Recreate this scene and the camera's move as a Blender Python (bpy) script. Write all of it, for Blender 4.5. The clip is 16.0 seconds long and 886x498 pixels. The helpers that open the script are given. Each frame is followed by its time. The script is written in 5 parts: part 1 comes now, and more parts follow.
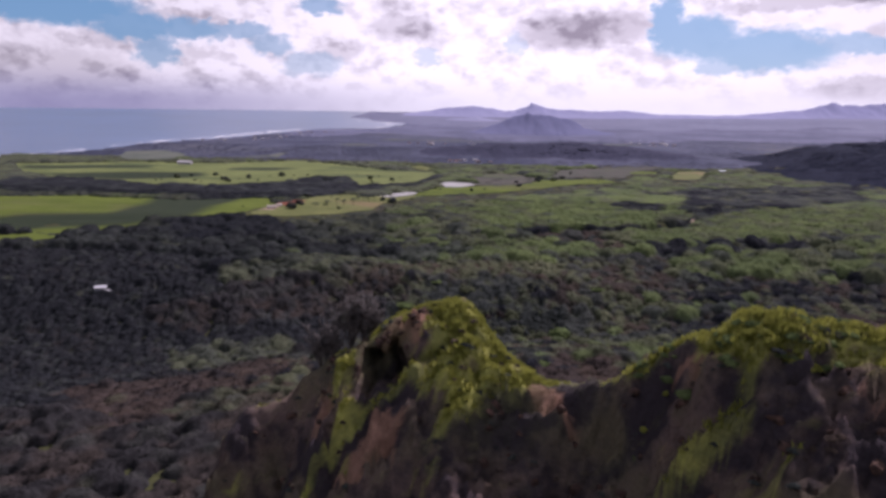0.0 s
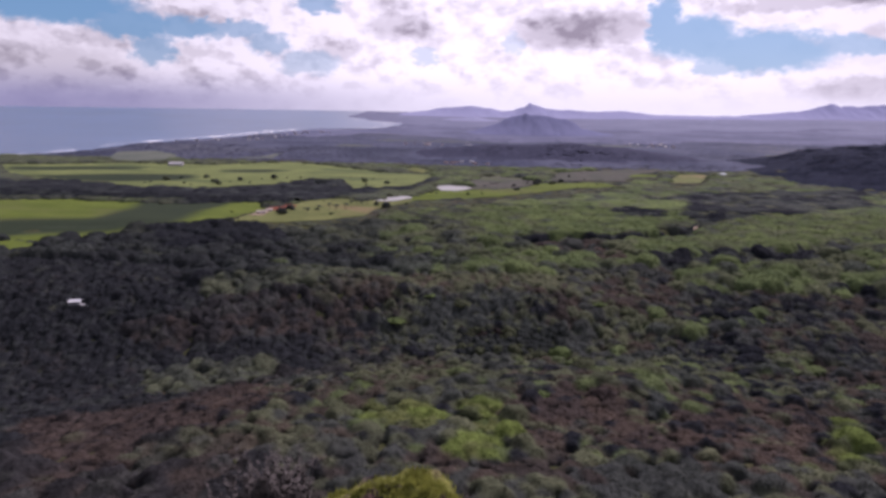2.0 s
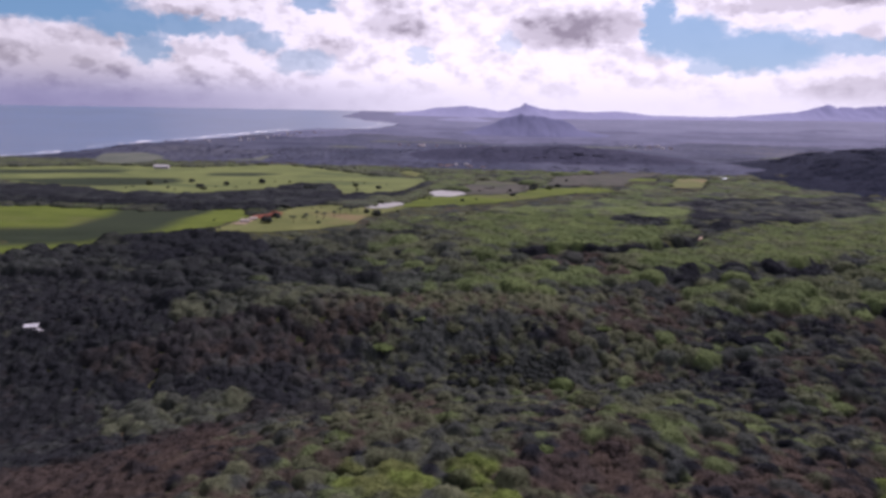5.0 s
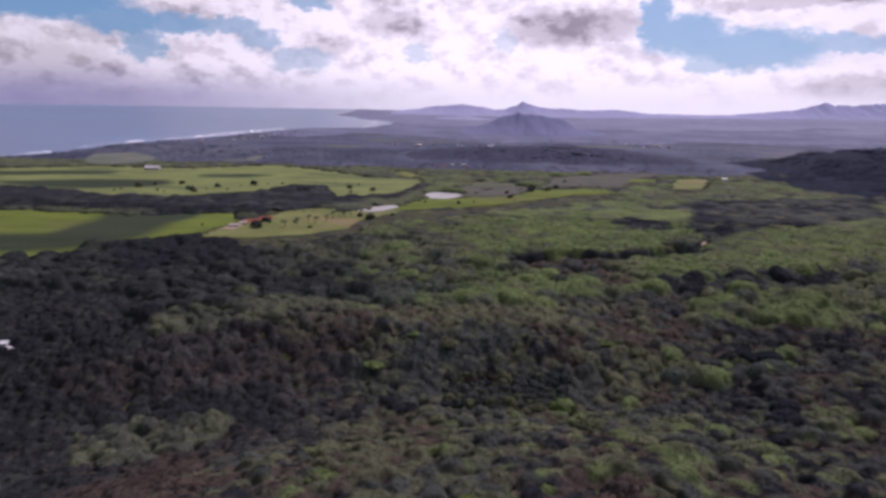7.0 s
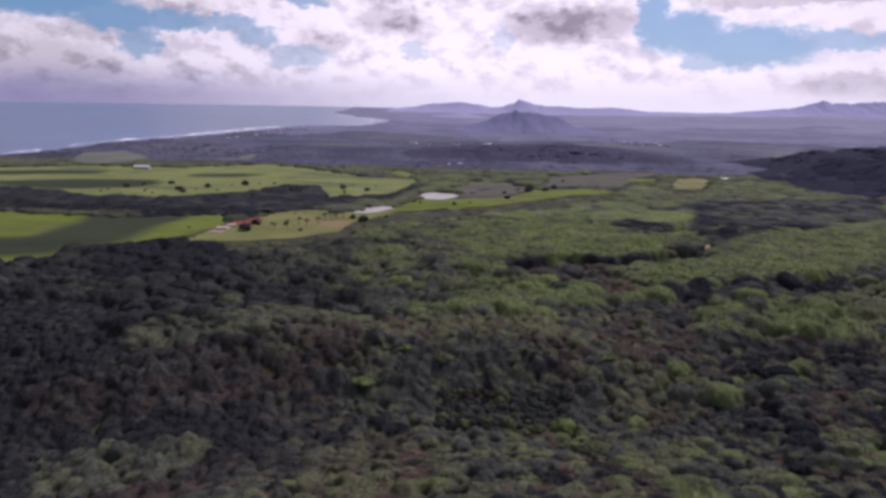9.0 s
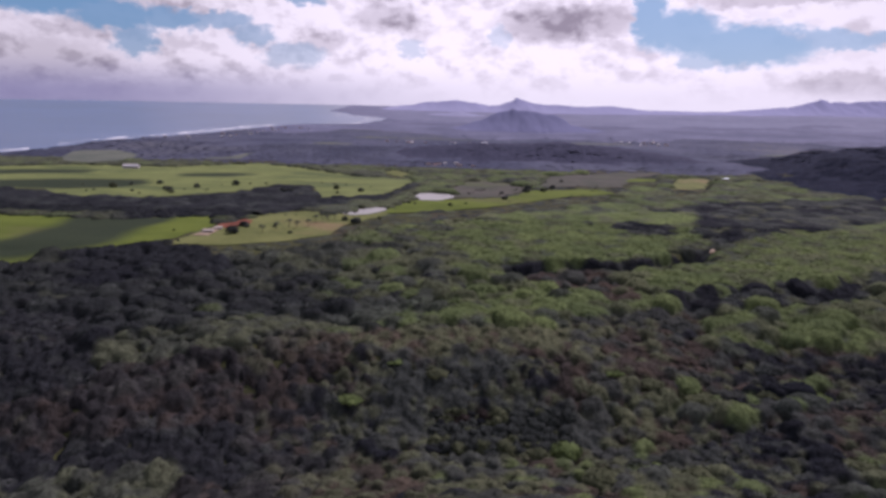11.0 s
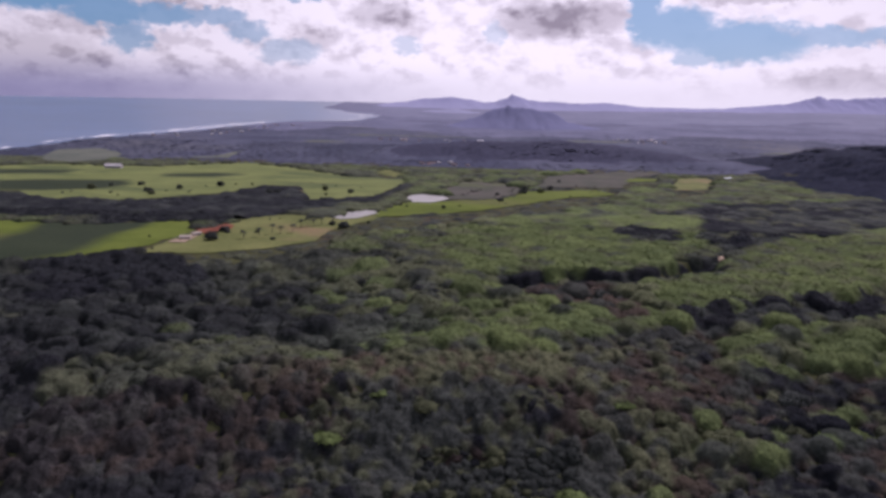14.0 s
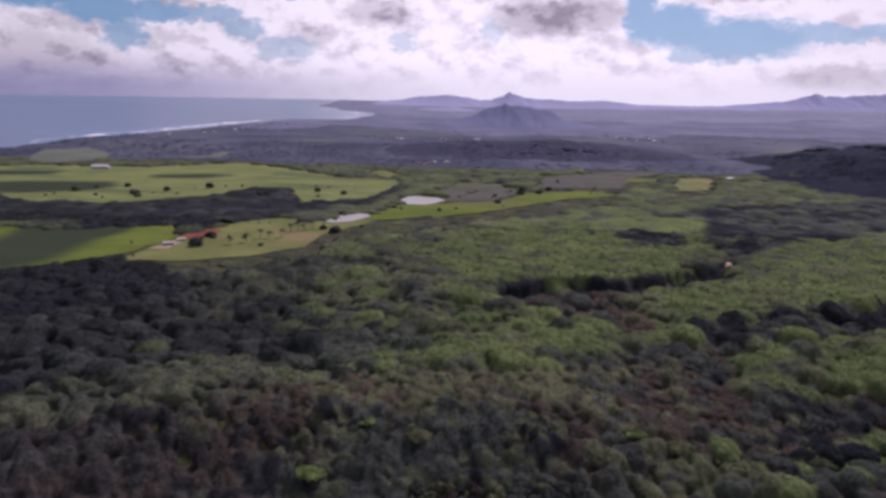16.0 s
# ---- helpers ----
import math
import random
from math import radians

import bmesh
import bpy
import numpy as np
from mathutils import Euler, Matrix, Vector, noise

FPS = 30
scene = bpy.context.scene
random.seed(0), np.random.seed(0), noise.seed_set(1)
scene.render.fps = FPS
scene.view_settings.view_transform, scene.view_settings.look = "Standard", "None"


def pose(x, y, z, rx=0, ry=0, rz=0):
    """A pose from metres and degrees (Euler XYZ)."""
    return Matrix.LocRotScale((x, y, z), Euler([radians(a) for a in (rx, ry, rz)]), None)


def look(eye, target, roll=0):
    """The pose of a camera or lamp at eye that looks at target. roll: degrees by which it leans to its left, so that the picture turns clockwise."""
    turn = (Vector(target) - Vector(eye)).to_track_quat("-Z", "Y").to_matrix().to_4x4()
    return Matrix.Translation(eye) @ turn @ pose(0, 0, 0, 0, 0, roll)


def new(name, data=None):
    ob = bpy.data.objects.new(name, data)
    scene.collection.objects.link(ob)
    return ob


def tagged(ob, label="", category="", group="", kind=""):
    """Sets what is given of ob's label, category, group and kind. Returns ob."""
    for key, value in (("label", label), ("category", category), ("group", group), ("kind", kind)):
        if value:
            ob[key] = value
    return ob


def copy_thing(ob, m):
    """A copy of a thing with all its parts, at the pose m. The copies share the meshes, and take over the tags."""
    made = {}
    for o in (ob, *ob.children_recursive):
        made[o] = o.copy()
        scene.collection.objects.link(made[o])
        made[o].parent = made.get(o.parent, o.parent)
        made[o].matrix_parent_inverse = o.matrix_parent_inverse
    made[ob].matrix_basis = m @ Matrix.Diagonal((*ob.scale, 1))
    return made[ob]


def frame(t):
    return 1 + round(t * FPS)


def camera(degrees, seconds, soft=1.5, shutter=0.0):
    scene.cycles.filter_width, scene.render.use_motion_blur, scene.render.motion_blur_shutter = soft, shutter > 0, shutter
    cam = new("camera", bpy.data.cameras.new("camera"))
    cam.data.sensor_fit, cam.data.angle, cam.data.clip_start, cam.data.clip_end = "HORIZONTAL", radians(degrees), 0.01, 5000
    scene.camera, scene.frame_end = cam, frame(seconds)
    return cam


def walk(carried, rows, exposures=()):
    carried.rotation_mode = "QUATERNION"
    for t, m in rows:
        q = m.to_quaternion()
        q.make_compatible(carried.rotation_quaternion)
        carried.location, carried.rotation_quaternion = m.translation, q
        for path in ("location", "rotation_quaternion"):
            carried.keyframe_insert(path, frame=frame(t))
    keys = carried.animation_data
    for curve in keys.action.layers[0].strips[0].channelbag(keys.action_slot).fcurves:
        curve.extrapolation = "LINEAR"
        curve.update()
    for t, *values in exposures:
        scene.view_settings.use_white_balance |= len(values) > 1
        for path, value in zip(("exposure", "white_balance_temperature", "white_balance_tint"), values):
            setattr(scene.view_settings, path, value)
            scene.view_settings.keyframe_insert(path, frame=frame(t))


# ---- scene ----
cam = camera(70, 16.0, 3.3)
EXPOSURE, SUN_POWER = (0.0, 5900, 40), 5.0
CLOUD_LIGHT, CLOUD_DARK, SKY_BLUE = (0.94, 0.94, 0.875), (0.305, 0.285, 0.295), (0.25, 0.44, 0.54)
HAZE_LEFT, HAZE_MID = (0.235, 0.24, 0.335), (0.78, 0.785, 0.745)
PATH = [
    (0.0, pose(0.01, -0.00, 117.99, 77.362, 0, 5.125) @ pose(0, 0, 0, 0, 0, 0.805)),
    (0.5, pose(-0.02, 5.88, 118.93, 77.346, 0, 5.057) @ pose(0, 0, 0, 0, 0, 0.864)),
    (1.0, pose(-0.03, 11.79, 119.80, 77.330, 0, 4.996) @ pose(0, 0, 0, 0, 0, 0.907)),
    (1.5, pose(-0.02, 17.74, 120.62, 77.317, 0, 4.935) @ pose(0, 0, 0, 0, 0, 0.945)),
    (2.0, pose(-0.03, 23.71, 121.40, 77.310, 0, 4.872) @ pose(0, 0, 0, 0, 0, 0.982)),
    (2.5, pose(-0.07, 29.68, 122.17, 77.307, 0, 4.803) @ pose(0, 0, 0, 0, 0, 1.018)),
    (3.0, pose(-0.18, 35.63, 122.94, 77.307, 0, 4.727) @ pose(0, 0, 0, 0, 0, 1.052)),
    (3.5, pose(-0.32, 41.48, 123.71, 77.307, 0, 4.648) @ pose(0, 0, 0, 0, 0, 1.082)),
    (4.0, pose(-0.44, 47.19, 124.48, 77.297, 0, 4.570) @ pose(0, 0, 0, 0, 0, 1.107)),
    (6.5, pose(-0.76, 73.95, 128.67, 77.123, 0, 4.221) @ pose(0, 0, 0, 0, 0, 1.107)),
    (7.0, pose(-0.72, 79.32, 129.15, 77.077, 0, 4.158) @ pose(0, 0, 0, 0, 0, 1.087)),
    (7.5, pose(-0.64, 84.68, 129.50, 77.027, 0, 4.097) @ pose(0, 0, 0, 0, 0, 1.064)),
    (8.0, pose(-0.54, 90.11, 129.80, 76.973, 0, 4.033) @ pose(0, 0, 0, 0, 0, 1.061)),
    (8.5, pose(-0.45, 95.64, 130.04, 76.918, 0, 3.962) @ pose(0, 0, 0, 0, 0, 1.083)),
    (9.0, pose(-0.36, 101.28, 130.22, 76.867, 0, 3.889) @ pose(0, 0, 0, 0, 0, 1.109)),
    (11.5, pose(-0.18, 130.81, 129.82, 76.697, 0, 3.532) @ pose(0, 0, 0, 0, 0, 1.228)),
    (12.0, pose(-0.12, 136.79, 130.00, 76.657, 0, 3.466) @ pose(0, 0, 0, 0, 0, 1.224)),
    (12.5, pose(-0.04, 142.83, 130.25, 76.616, 0, 3.400) @ pose(0, 0, 0, 0, 0, 1.217)),
    (13.0, pose(0.06, 148.92, 130.51, 76.569, 0, 3.331) @ pose(0, 0, 0, 0, 0, 1.216)),
    (13.5, pose(0.15, 155.06, 130.76, 76.510, 0, 3.258) @ pose(0, 0, 0, 0, 0, 1.222)),
    (14.0, pose(0.22, 161.23, 131.03, 76.443, 0, 3.186) @ pose(0, 0, 0, 0, 0, 1.230)),
    (14.5, pose(0.25, 167.42, 131.33, 76.374, 0, 3.115) @ pose(0, 0, 0, 0, 0, 1.234)),
    (15.0, pose(0.22, 173.62, 131.67, 76.312, 0, 3.044) @ pose(0, 0, 0, 0, 0, 1.228)),
    (15.5, pose(0.13, 179.81, 132.07, 76.268, 0, 2.968) @ pose(0, 0, 0, 0, 0, 1.204)),
    (16.0, pose(-0.01, 186.00, 132.52, 76.245, 0, 2.880) @ pose(0, 0, 0, 0, 0, 1.160)),
]
walk(cam, PATH, [(0.0, 0.18, *EXPOSURE[1:]), (7.0, 0.09, *EXPOSURE[1:]), (16.0, 0.0, *EXPOSURE[1:])])

# ---- sky and sun ----
SUN_AZ, SUN_EL = 32.0, 47.0


def link(nt, a, b):
    nt.links.new(a, b)


def maths(nt, op, a, b=None, clamp=False):
    n = nt.nodes.new("ShaderNodeMath")
    n.operation, n.use_clamp = op, clamp
    for i, v in enumerate((a, b)):
        if v is None:
            continue
        if isinstance(v, (int, float)):
            n.inputs[i].default_value = v
        else:
            link(nt, v, n.inputs[i])
    return n.outputs[0]


def ramp(nt, value, lo, hi, to_lo=0.0, to_hi=1.0):
    n = nt.nodes.new("ShaderNodeMapRange")
    n.interpolation_type = "SMOOTHSTEP"
    link(nt, value, n.inputs["Value"])
    for key, v in (("From Min", lo), ("From Max", hi), ("To Min", to_lo), ("To Max", to_hi)):
        n.inputs[key].default_value = v
    return n.outputs[0]


def mixed(nt, fac, a, b, blend="MIX"):
    n = nt.nodes.new("ShaderNodeMix")
    n.data_type, n.blend_type = "RGBA", blend
    for sock, v in ((n.inputs[0], fac), (n.inputs[6], a), (n.inputs[7], b)):
        if isinstance(v, (int, float)):
            sock.default_value = v
        elif isinstance(v, tuple):
            sock.default_value = (*v, 1)
        else:
            link(nt, v, sock)
    return n.outputs[2]


def noise_node(nt, vec, scale, detail=4.0, rough=0.55):
    n = nt.nodes.new("ShaderNodeTexNoise")
    n.inputs["Scale"].default_value = scale
    n.inputs["Detail"].default_value = detail
    n.inputs["Roughness"].default_value = rough
    if vec is not None:
        link(nt, vec, n.inputs["Vector"])
    return n


def make_world():
    w = bpy.data.worlds.new("sky")
    scene.world = w
    w.use_nodes = True
    nt = w.node_tree
    sky = nt.nodes.new("ShaderNodeTexSky")
    sky.sky_type, sky.sun_disc = "NISHITA", False
    sky.sun_elevation, sky.sun_rotation = radians(SUN_EL), radians(SUN_AZ)
    sky.air_density, sky.dust_density, sky.ozone_density = 1.0, 0.3, 3.0
    gen = nt.nodes.new("ShaderNodeTexCoord").outputs["Generated"]
    sep = nt.nodes.new("ShaderNodeSeparateXYZ")
    link(nt, gen, sep.inputs[0])
    az = maths(nt, "MULTIPLY", maths(nt, "ARCTAN2", sep.outputs[0], sep.outputs[1]), 57.2958)
    el = maths(nt, "MULTIPLY", maths(nt, "ARCSINE", sep.outputs[2]), 57.2958)
    flat = nt.nodes.new("ShaderNodeCombineXYZ")
    link(nt, az, flat.inputs[0])
    link(nt, maths(nt, "MULTIPLY", el, 1.6), flat.inputs[1])
    # ragged edges: the cloud plan is read at places pushed about by noise
    push = noise_node(nt, flat.outputs[0], 0.9, 6.0, 0.6)
    apart = nt.nodes.new("ShaderNodeSeparateColor")
    link(nt, push.outputs["Color"], apart.inputs[0])
    waz = maths(nt, "ADD", az, maths(nt, "MULTIPLY", maths(nt, "SUBTRACT", apart.outputs[0], 0.5), 3.4))
    wel = maths(nt, "ADD", el, maths(nt, "MULTIPLY", maths(nt, "SUBTRACT", apart.outputs[1], 0.5), 2.0))

    def spot(a, e, ra, re, soft_in, soft_out):
        du = maths(nt, "DIVIDE", maths(nt, "SUBTRACT", waz, a), ra)
        dv = maths(nt, "DIVIDE", maths(nt, "SUBTRACT", wel, e), re)
        d2 = maths(nt, "ADD", maths(nt, "MULTIPLY", du, du), maths(nt, "MULTIPLY", dv, dv))
        return ramp(nt, d2, soft_out, soft_in)

    gap = None
    for a, e, ra, re, k in ((-36.0, 6.9, 6.6, 1.3, 1.0), (-30.1, 5.9, 3.4, 1.1, 0.95), (-28.8, 4.15, 1.5, 1.3, 0.8), (-26.7, 5.8, 3.0, 0.85, 0.9), (-22.6, 5.9, 2.8, 0.65, 0.75),
                            (-20.0, 4.9, 1.7, 0.95, 0.7), (-16.6, 3.4, 2.5, 1.0, 0.55), (-15.8, 8.1, 1.8, 0.65, 0.8), (-6.7, 4.1, 1.2, 0.8, 0.45), (0.8, 5.3, 0.8, 0.9, 0.4)) + (
                           (13.2, 6.8, 1.35, 2.4, 0.95), (15.8, 5.7, 2.9, 1.8, 0.95), (20.7, 4.6, 5.1, 1.6, 0.95), (26.9, 4.85, 4.3, 0.7, 0.8), (17.7, 3.5, 1.9, 0.85, 0.7)):
        s = maths(nt, "MULTIPLY", spot(a, e, ra, re, 0.45, 1.6), k)
        gap = s if gap is None else maths(nt, "MAXIMUM", gap, s)
    high = noise_node(nt, gen, 3.2, 6.0, 0.58)
    upper = maths(nt, "MULTIPLY", ramp(nt, high.outputs["Fac"], 0.47, 0.62), ramp(nt, el, 9.0, 14.0))
    gap = maths(nt, "MAXIMUM", gap, upper)
    dark = None
    for a, e, ra, re, k in ((5.3, 6.4, 4.4, 1.7, 0.62), (9.5, 6.75, 2.6, 1.5, 0.55), (-8.9, 6.5, 3.2, 1.1, 0.45), (23.0, 8.0, 6.5, 0.6, 0.45), (28.4, 1.5, 4.6, 1.15, 0.55),
                            (-25.5, 1.95, 1.5, 0.7, 0.35), (-32.2, 1.8, 2.6, 0.8, 0.34), (-28.0, 6.9, 3.3, 0.6, 0.36), (-36.2, 2.4, 6.0, 1.8, 0.36)):
        s = maths(nt, "MULTIPLY", spot(a, e, ra, re, 0.2, 1.7), k)
        dark = s if dark is None else maths(nt, "MAXIMUM", dark, s)
    puff = noise_node(nt, flat.outputs[0], 0.17, 6.0, 0.58)
    shift = nt.nodes.new("ShaderNodeVectorMath")
    shift.operation = "ADD"
    link(nt, flat.outputs[0], shift.inputs[0])
    shift.inputs[1].default_value = (0.4, 1.7, 0)
    above = noise_node(nt, shift.outputs[0], 0.17, 6.0, 0.58)
    # bellies darker than tops: more cloud above than here
    belly = maths(nt, "SUBTRACT", above.outputs["Fac"], puff.outputs["Fac"])
    heap, over = noise_node(nt, flat.outputs[0], 0.42, 5.0, 0.55), noise_node(nt, shift.outputs[0], 0.42, 5.0, 0.55)
    fold = maths(nt, "SUBTRACT", over.outputs["Fac"], heap.outputs["Fac"])
    grey = maths(nt, "ADD", dark, ramp(nt, belly, -0.02, 0.16, 0.0, 0.42), True)
    grey = maths(nt, "ADD", grey, maths(nt, "MULTIPLY", ramp(nt, fold, 0.0, 0.2, 0.0, 0.34), ramp(nt, az, 14.0, -20.0, 0.35, 1.0)), True)
    cloud = mixed(nt, grey, CLOUD_LIGHT, CLOUD_DARK)
    # glare of the hidden sun on the thin cloud in front of it, dimmer to the sides
    side = maths(nt, "MULTIPLY", ramp(nt, az, -4.0, -36.0, 1.0, 0.74), ramp(nt, az, 12.0, 44.0, 1.0, 0.80))
    lit = nt.nodes.new("ShaderNodeVectorMath")
    lit.operation = "SCALE"
    link(nt, cloud, lit.inputs[0])
    link(nt, side, lit.inputs["Scale"])
    dim = nt.nodes.new("ShaderNodeVectorMath")
    dim.operation = "SCALE"
    link(nt, sky.outputs[0], dim.inputs[0])
    dim.inputs["Scale"].default_value = 0.07
    blue = mixed(nt, 0.75, dim.outputs[0], mixed(nt, ramp(nt, az, -32.0, 12.0), (0.125, 0.30, 0.41), SKY_BLUE))
    total = mixed(nt, gap, lit.outputs[0], blue)
    low = ramp(nt, el, 3.2, 0.0)
    left = ramp(nt, az, -36.0, 4.0)
    haze = mixed(nt, left, HAZE_LEFT, HAZE_MID)
    total = mixed(nt, maths(nt, "MULTIPLY", low, 0.9), total, haze)
    bg = nt.nodes["Background"]
    link(nt, total, bg.inputs[0])
    bg.inputs[1].default_value = 1.0


make_world()
sun = new("sun", bpy.data.lights.new("sun", "SUN"))
sun.data.energy, sun.data.angle, sun.data.color = SUN_POWER, radians(0.6), (1.0, 0.95, 0.86)
a, e = radians(SUN_AZ), radians(SUN_EL)
sun.matrix_world = look((0, 0, 0), (-math.sin(a) * math.cos(e), -math.cos(a) * math.cos(e), -math.sin(e)))

# ---- materials ----


def material(name, rough=0.8, spec=0.3):
    m = bpy.data.materials.new(name)
    m.use_nodes = True
    nt = m.node_tree
    p = nt.nodes["Principled BSDF"]
    p.inputs["Roughness"].default_value = rough
    p.inputs["Specular IOR Level"].default_value = spec
    place = nt.nodes.new("ShaderNodeTexCoord").outputs["Object"]
    return m, nt, p, place


def bumped(nt, p, height, strength, distance):
    b = nt.nodes.new("ShaderNodeBump")
    b.inputs["Strength"].default_value, b.inputs["Distance"].default_value = strength, distance
    link(nt, height, b.inputs["Height"])
    link(nt, b.outputs[0], p.inputs["Normal"])
    return b


def foliage(name, dull, fresh, single=False, through_light=0.25, leaf=1.6, patch=0.022):
    """Leaves: two greens mixed by clump and by plant, fine relief, some light coming through."""
    m, nt, p, place = material(name, 0.95, 0.02)
    pick = nt.nodes.new("ShaderNodeObjectInfo").outputs["Random"] if single else nt.nodes.new("ShaderNodeNewGeometry").outputs["Random Per Island"]
    broad = noise_node(nt, place, patch, 3.0)
    fine = noise_node(nt, place, leaf, 5.0, 0.65)
    middle = noise_node(nt, place, 0.13, 3.0)
    fac = maths(nt, "ADD", maths(nt, "MULTIPLY", pick, 0.22), maths(nt, "MULTIPLY", ramp(nt, broad.outputs["Fac"], 0.3, 0.7), 0.38), True)
    fac = maths(nt, "ADD", fac, maths(nt, "MULTIPLY", ramp(nt, middle.outputs["Fac"], 0.3, 0.7), 0.40), True)
    col = mixed(nt, fac, dull, fresh)
    col = mixed(nt, 1.0, col, mixed(nt, ramp(nt, fine.outputs["Fac"], 0.32, 0.68), (0.47, 0.47, 0.47), (0.96, 0.96, 0.91)), "MULTIPLY")
    link(nt, col, p.inputs["Base Color"])
    b = bumped(nt, p, fine.outputs["Fac"], 0.9, min(1.6, 0.9 / leaf))
    if through_light:
        tr = nt.nodes.new("ShaderNodeBsdfTranslucent")
        link(nt, col, tr.inputs[0])
        link(nt, b.outputs[0], tr.inputs["Normal"])
        mx = nt.nodes.new("ShaderNodeMixShader")
        mx.inputs[0].default_value = through_light
        link(nt, p.outputs[0], mx.inputs[1])
        link(nt, tr.outputs[0], mx.inputs[2])
        link(nt, mx.outputs[0], nt.nodes["Material Output"].inputs[0])
    return m


def patchy(name, c1, c2, scale, rough=0.9, c3=None, fine=0.8, relief=0.4, stretch=None, cloud_shade=None):
    """Soil, grass or rock: two or three colours in patches, with fine grain."""
    m, nt, p, place = material(name, rough, 0.04)
    if stretch:
        mp = nt.nodes.new("ShaderNodeMapping")
        mp.inputs["Scale"].default_value = stretch
        link(nt, place, mp.inputs[0])
        place = mp.outputs[0]
    n1, n2 = noise_node(nt, place, scale, 5.0, 0.6), noise_node(nt, place, fine, 5.0, 0.65)
    col = mixed(nt, ramp(nt, n1.outputs["Fac"], 0.35, 0.65), c1, c2)
    if c3:
        n3 = noise_node(nt, place, scale * 0.37, 4.0, 0.6)
        col = mixed(nt, ramp(nt, n3.outputs["Fac"], 0.52, 0.66), col, c3)
    # cloud shade on the pasture, painted as darker greens
    if cloud_shade:
        shade_mask = nt.nodes.new("ShaderNodeAttribute")
        shade_mask.attribute_name = "cloud_shade"
        col = mixed(nt, shade_mask.outputs["Fac"], col, mixed(nt, n1.outputs["Fac"], *cloud_shade))
    col = mixed(nt, 1.0, col, mixed(nt, n2.outputs["Fac"], (0.43, 0.43, 0.43), (0.98, 0.98, 0.98)), "MULTIPLY")
    link(nt, col, p.inputs["Base Color"])
    bumped(nt, p, n2.outputs["Fac"], 0.8, relief)
    return m


def plain(name, rgb, rough=0.6, vary=0.15, scale=0.8, metal=0.0):
    m, nt, p, place = material(name, rough, 0.4)
    n = noise_node(nt, place, scale, 4.0)
    col = mixed(nt, n.outputs["Fac"], tuple(c * (1 - vary) for c in rgb), tuple(min(1, c * (1 + vary)) for c in rgb))
    link(nt, col, p.inputs["Base Color"])
    p.inputs["Metallic"].default_value = metal
    return m


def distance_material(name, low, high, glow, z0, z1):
    """A far mountain: slopes with haze painted in as blue-grey, glowing for the light of the air."""
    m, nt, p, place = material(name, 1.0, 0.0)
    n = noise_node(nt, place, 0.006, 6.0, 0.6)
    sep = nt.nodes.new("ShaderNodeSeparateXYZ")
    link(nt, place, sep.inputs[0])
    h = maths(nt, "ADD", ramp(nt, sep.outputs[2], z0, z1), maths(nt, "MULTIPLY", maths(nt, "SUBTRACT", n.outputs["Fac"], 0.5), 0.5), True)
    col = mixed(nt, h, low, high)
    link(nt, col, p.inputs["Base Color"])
    # emission stands in for light scattered by the air before the slopes
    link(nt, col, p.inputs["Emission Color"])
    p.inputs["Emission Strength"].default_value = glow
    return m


def water_material(name, rgb, rough, scale, relief):
    m, nt, p, place = material(name, rough, 0.5)
    p.inputs["IOR"].default_value = 1.33
    big, small = noise_node(nt, place, 0.0016, 4.0), noise_node(nt, place, scale, 5.0)
    link(nt, mixed(nt, ramp(nt, big.outputs["Fac"], 0.35, 0.65), rgb, tuple(c * 1.35 for c in rgb)), p.inputs["Base Color"])
    bumped(nt, p, small.outputs["Fac"], 0.6, relief)
    return m


TINT_DARK, TINT_OLIVE = ((0.043, 0.049, 0.048), (0.071, 0.079, 0.070)), ((0.076, 0.085, 0.052), (0.125, 0.136, 0.075))
TINT_LIGHT, TINT_BROWN = ((0.088, 0.119, 0.048), (0.142, 0.182, 0.066)), ((0.061, 0.046, 0.038), (0.096, 0.070, 0.055))
# first pair: leaf colour darkened for the shade of clouds and gullies
TINT_SHADED, TINT_UMBER = ((0.015, 0.017, 0.022), (0.028, 0.030, 0.034)), ((0.040, 0.032, 0.030), (0.064, 0.050, 0.045))
# first pair: cloud shade and haze put into the hill woods' colour
TINT_HILL, GAP_SHADE = ((0.014, 0.017, 0.031), (0.024, 0.028, 0.046)), (0.023, 0.023, 0.028)
LEAF_DARK = foliage("dark leaves", *TINT_DARK, leaf=0.9)
LEAF_LIGHT = foliage("light green leaves", *TINT_LIGHT, leaf=0.8)
# aerial haze is put into the base colours of the three far leaves
LEAF_FAR = foliage("far woods with haze tint", (0.032, 0.038, 0.064), (0.112, 0.118, 0.156), leaf=0.12, patch=0.006, through_light=0.1)
LEAF_SHORE = foliage("hazed woods towards the far shore", (0.074, 0.080, 0.122), (0.124, 0.129, 0.182), leaf=0.08, patch=0.006, through_light=0.0)
LEAF_HAZE = foliage("most hazed woods of the far shore", (0.120, 0.126, 0.188), (0.154, 0.160, 0.231), leaf=0.05, patch=0.006, through_light=0.0)
TREE_DARK = foliage("dark tree leaves", *TINT_DARK, single=True, leaf=0.9)
TREE_OLIVE = foliage("olive tree leaves", *TINT_OLIVE, single=True, leaf=0.9)
TREE_LIGHT = foliage("light green tree leaves", *TINT_LIGHT, single=True, leaf=0.8)
TREE_SHADED = foliage("tree leaves darkened for shade", *TINT_SHADED, single=True, leaf=0.9)
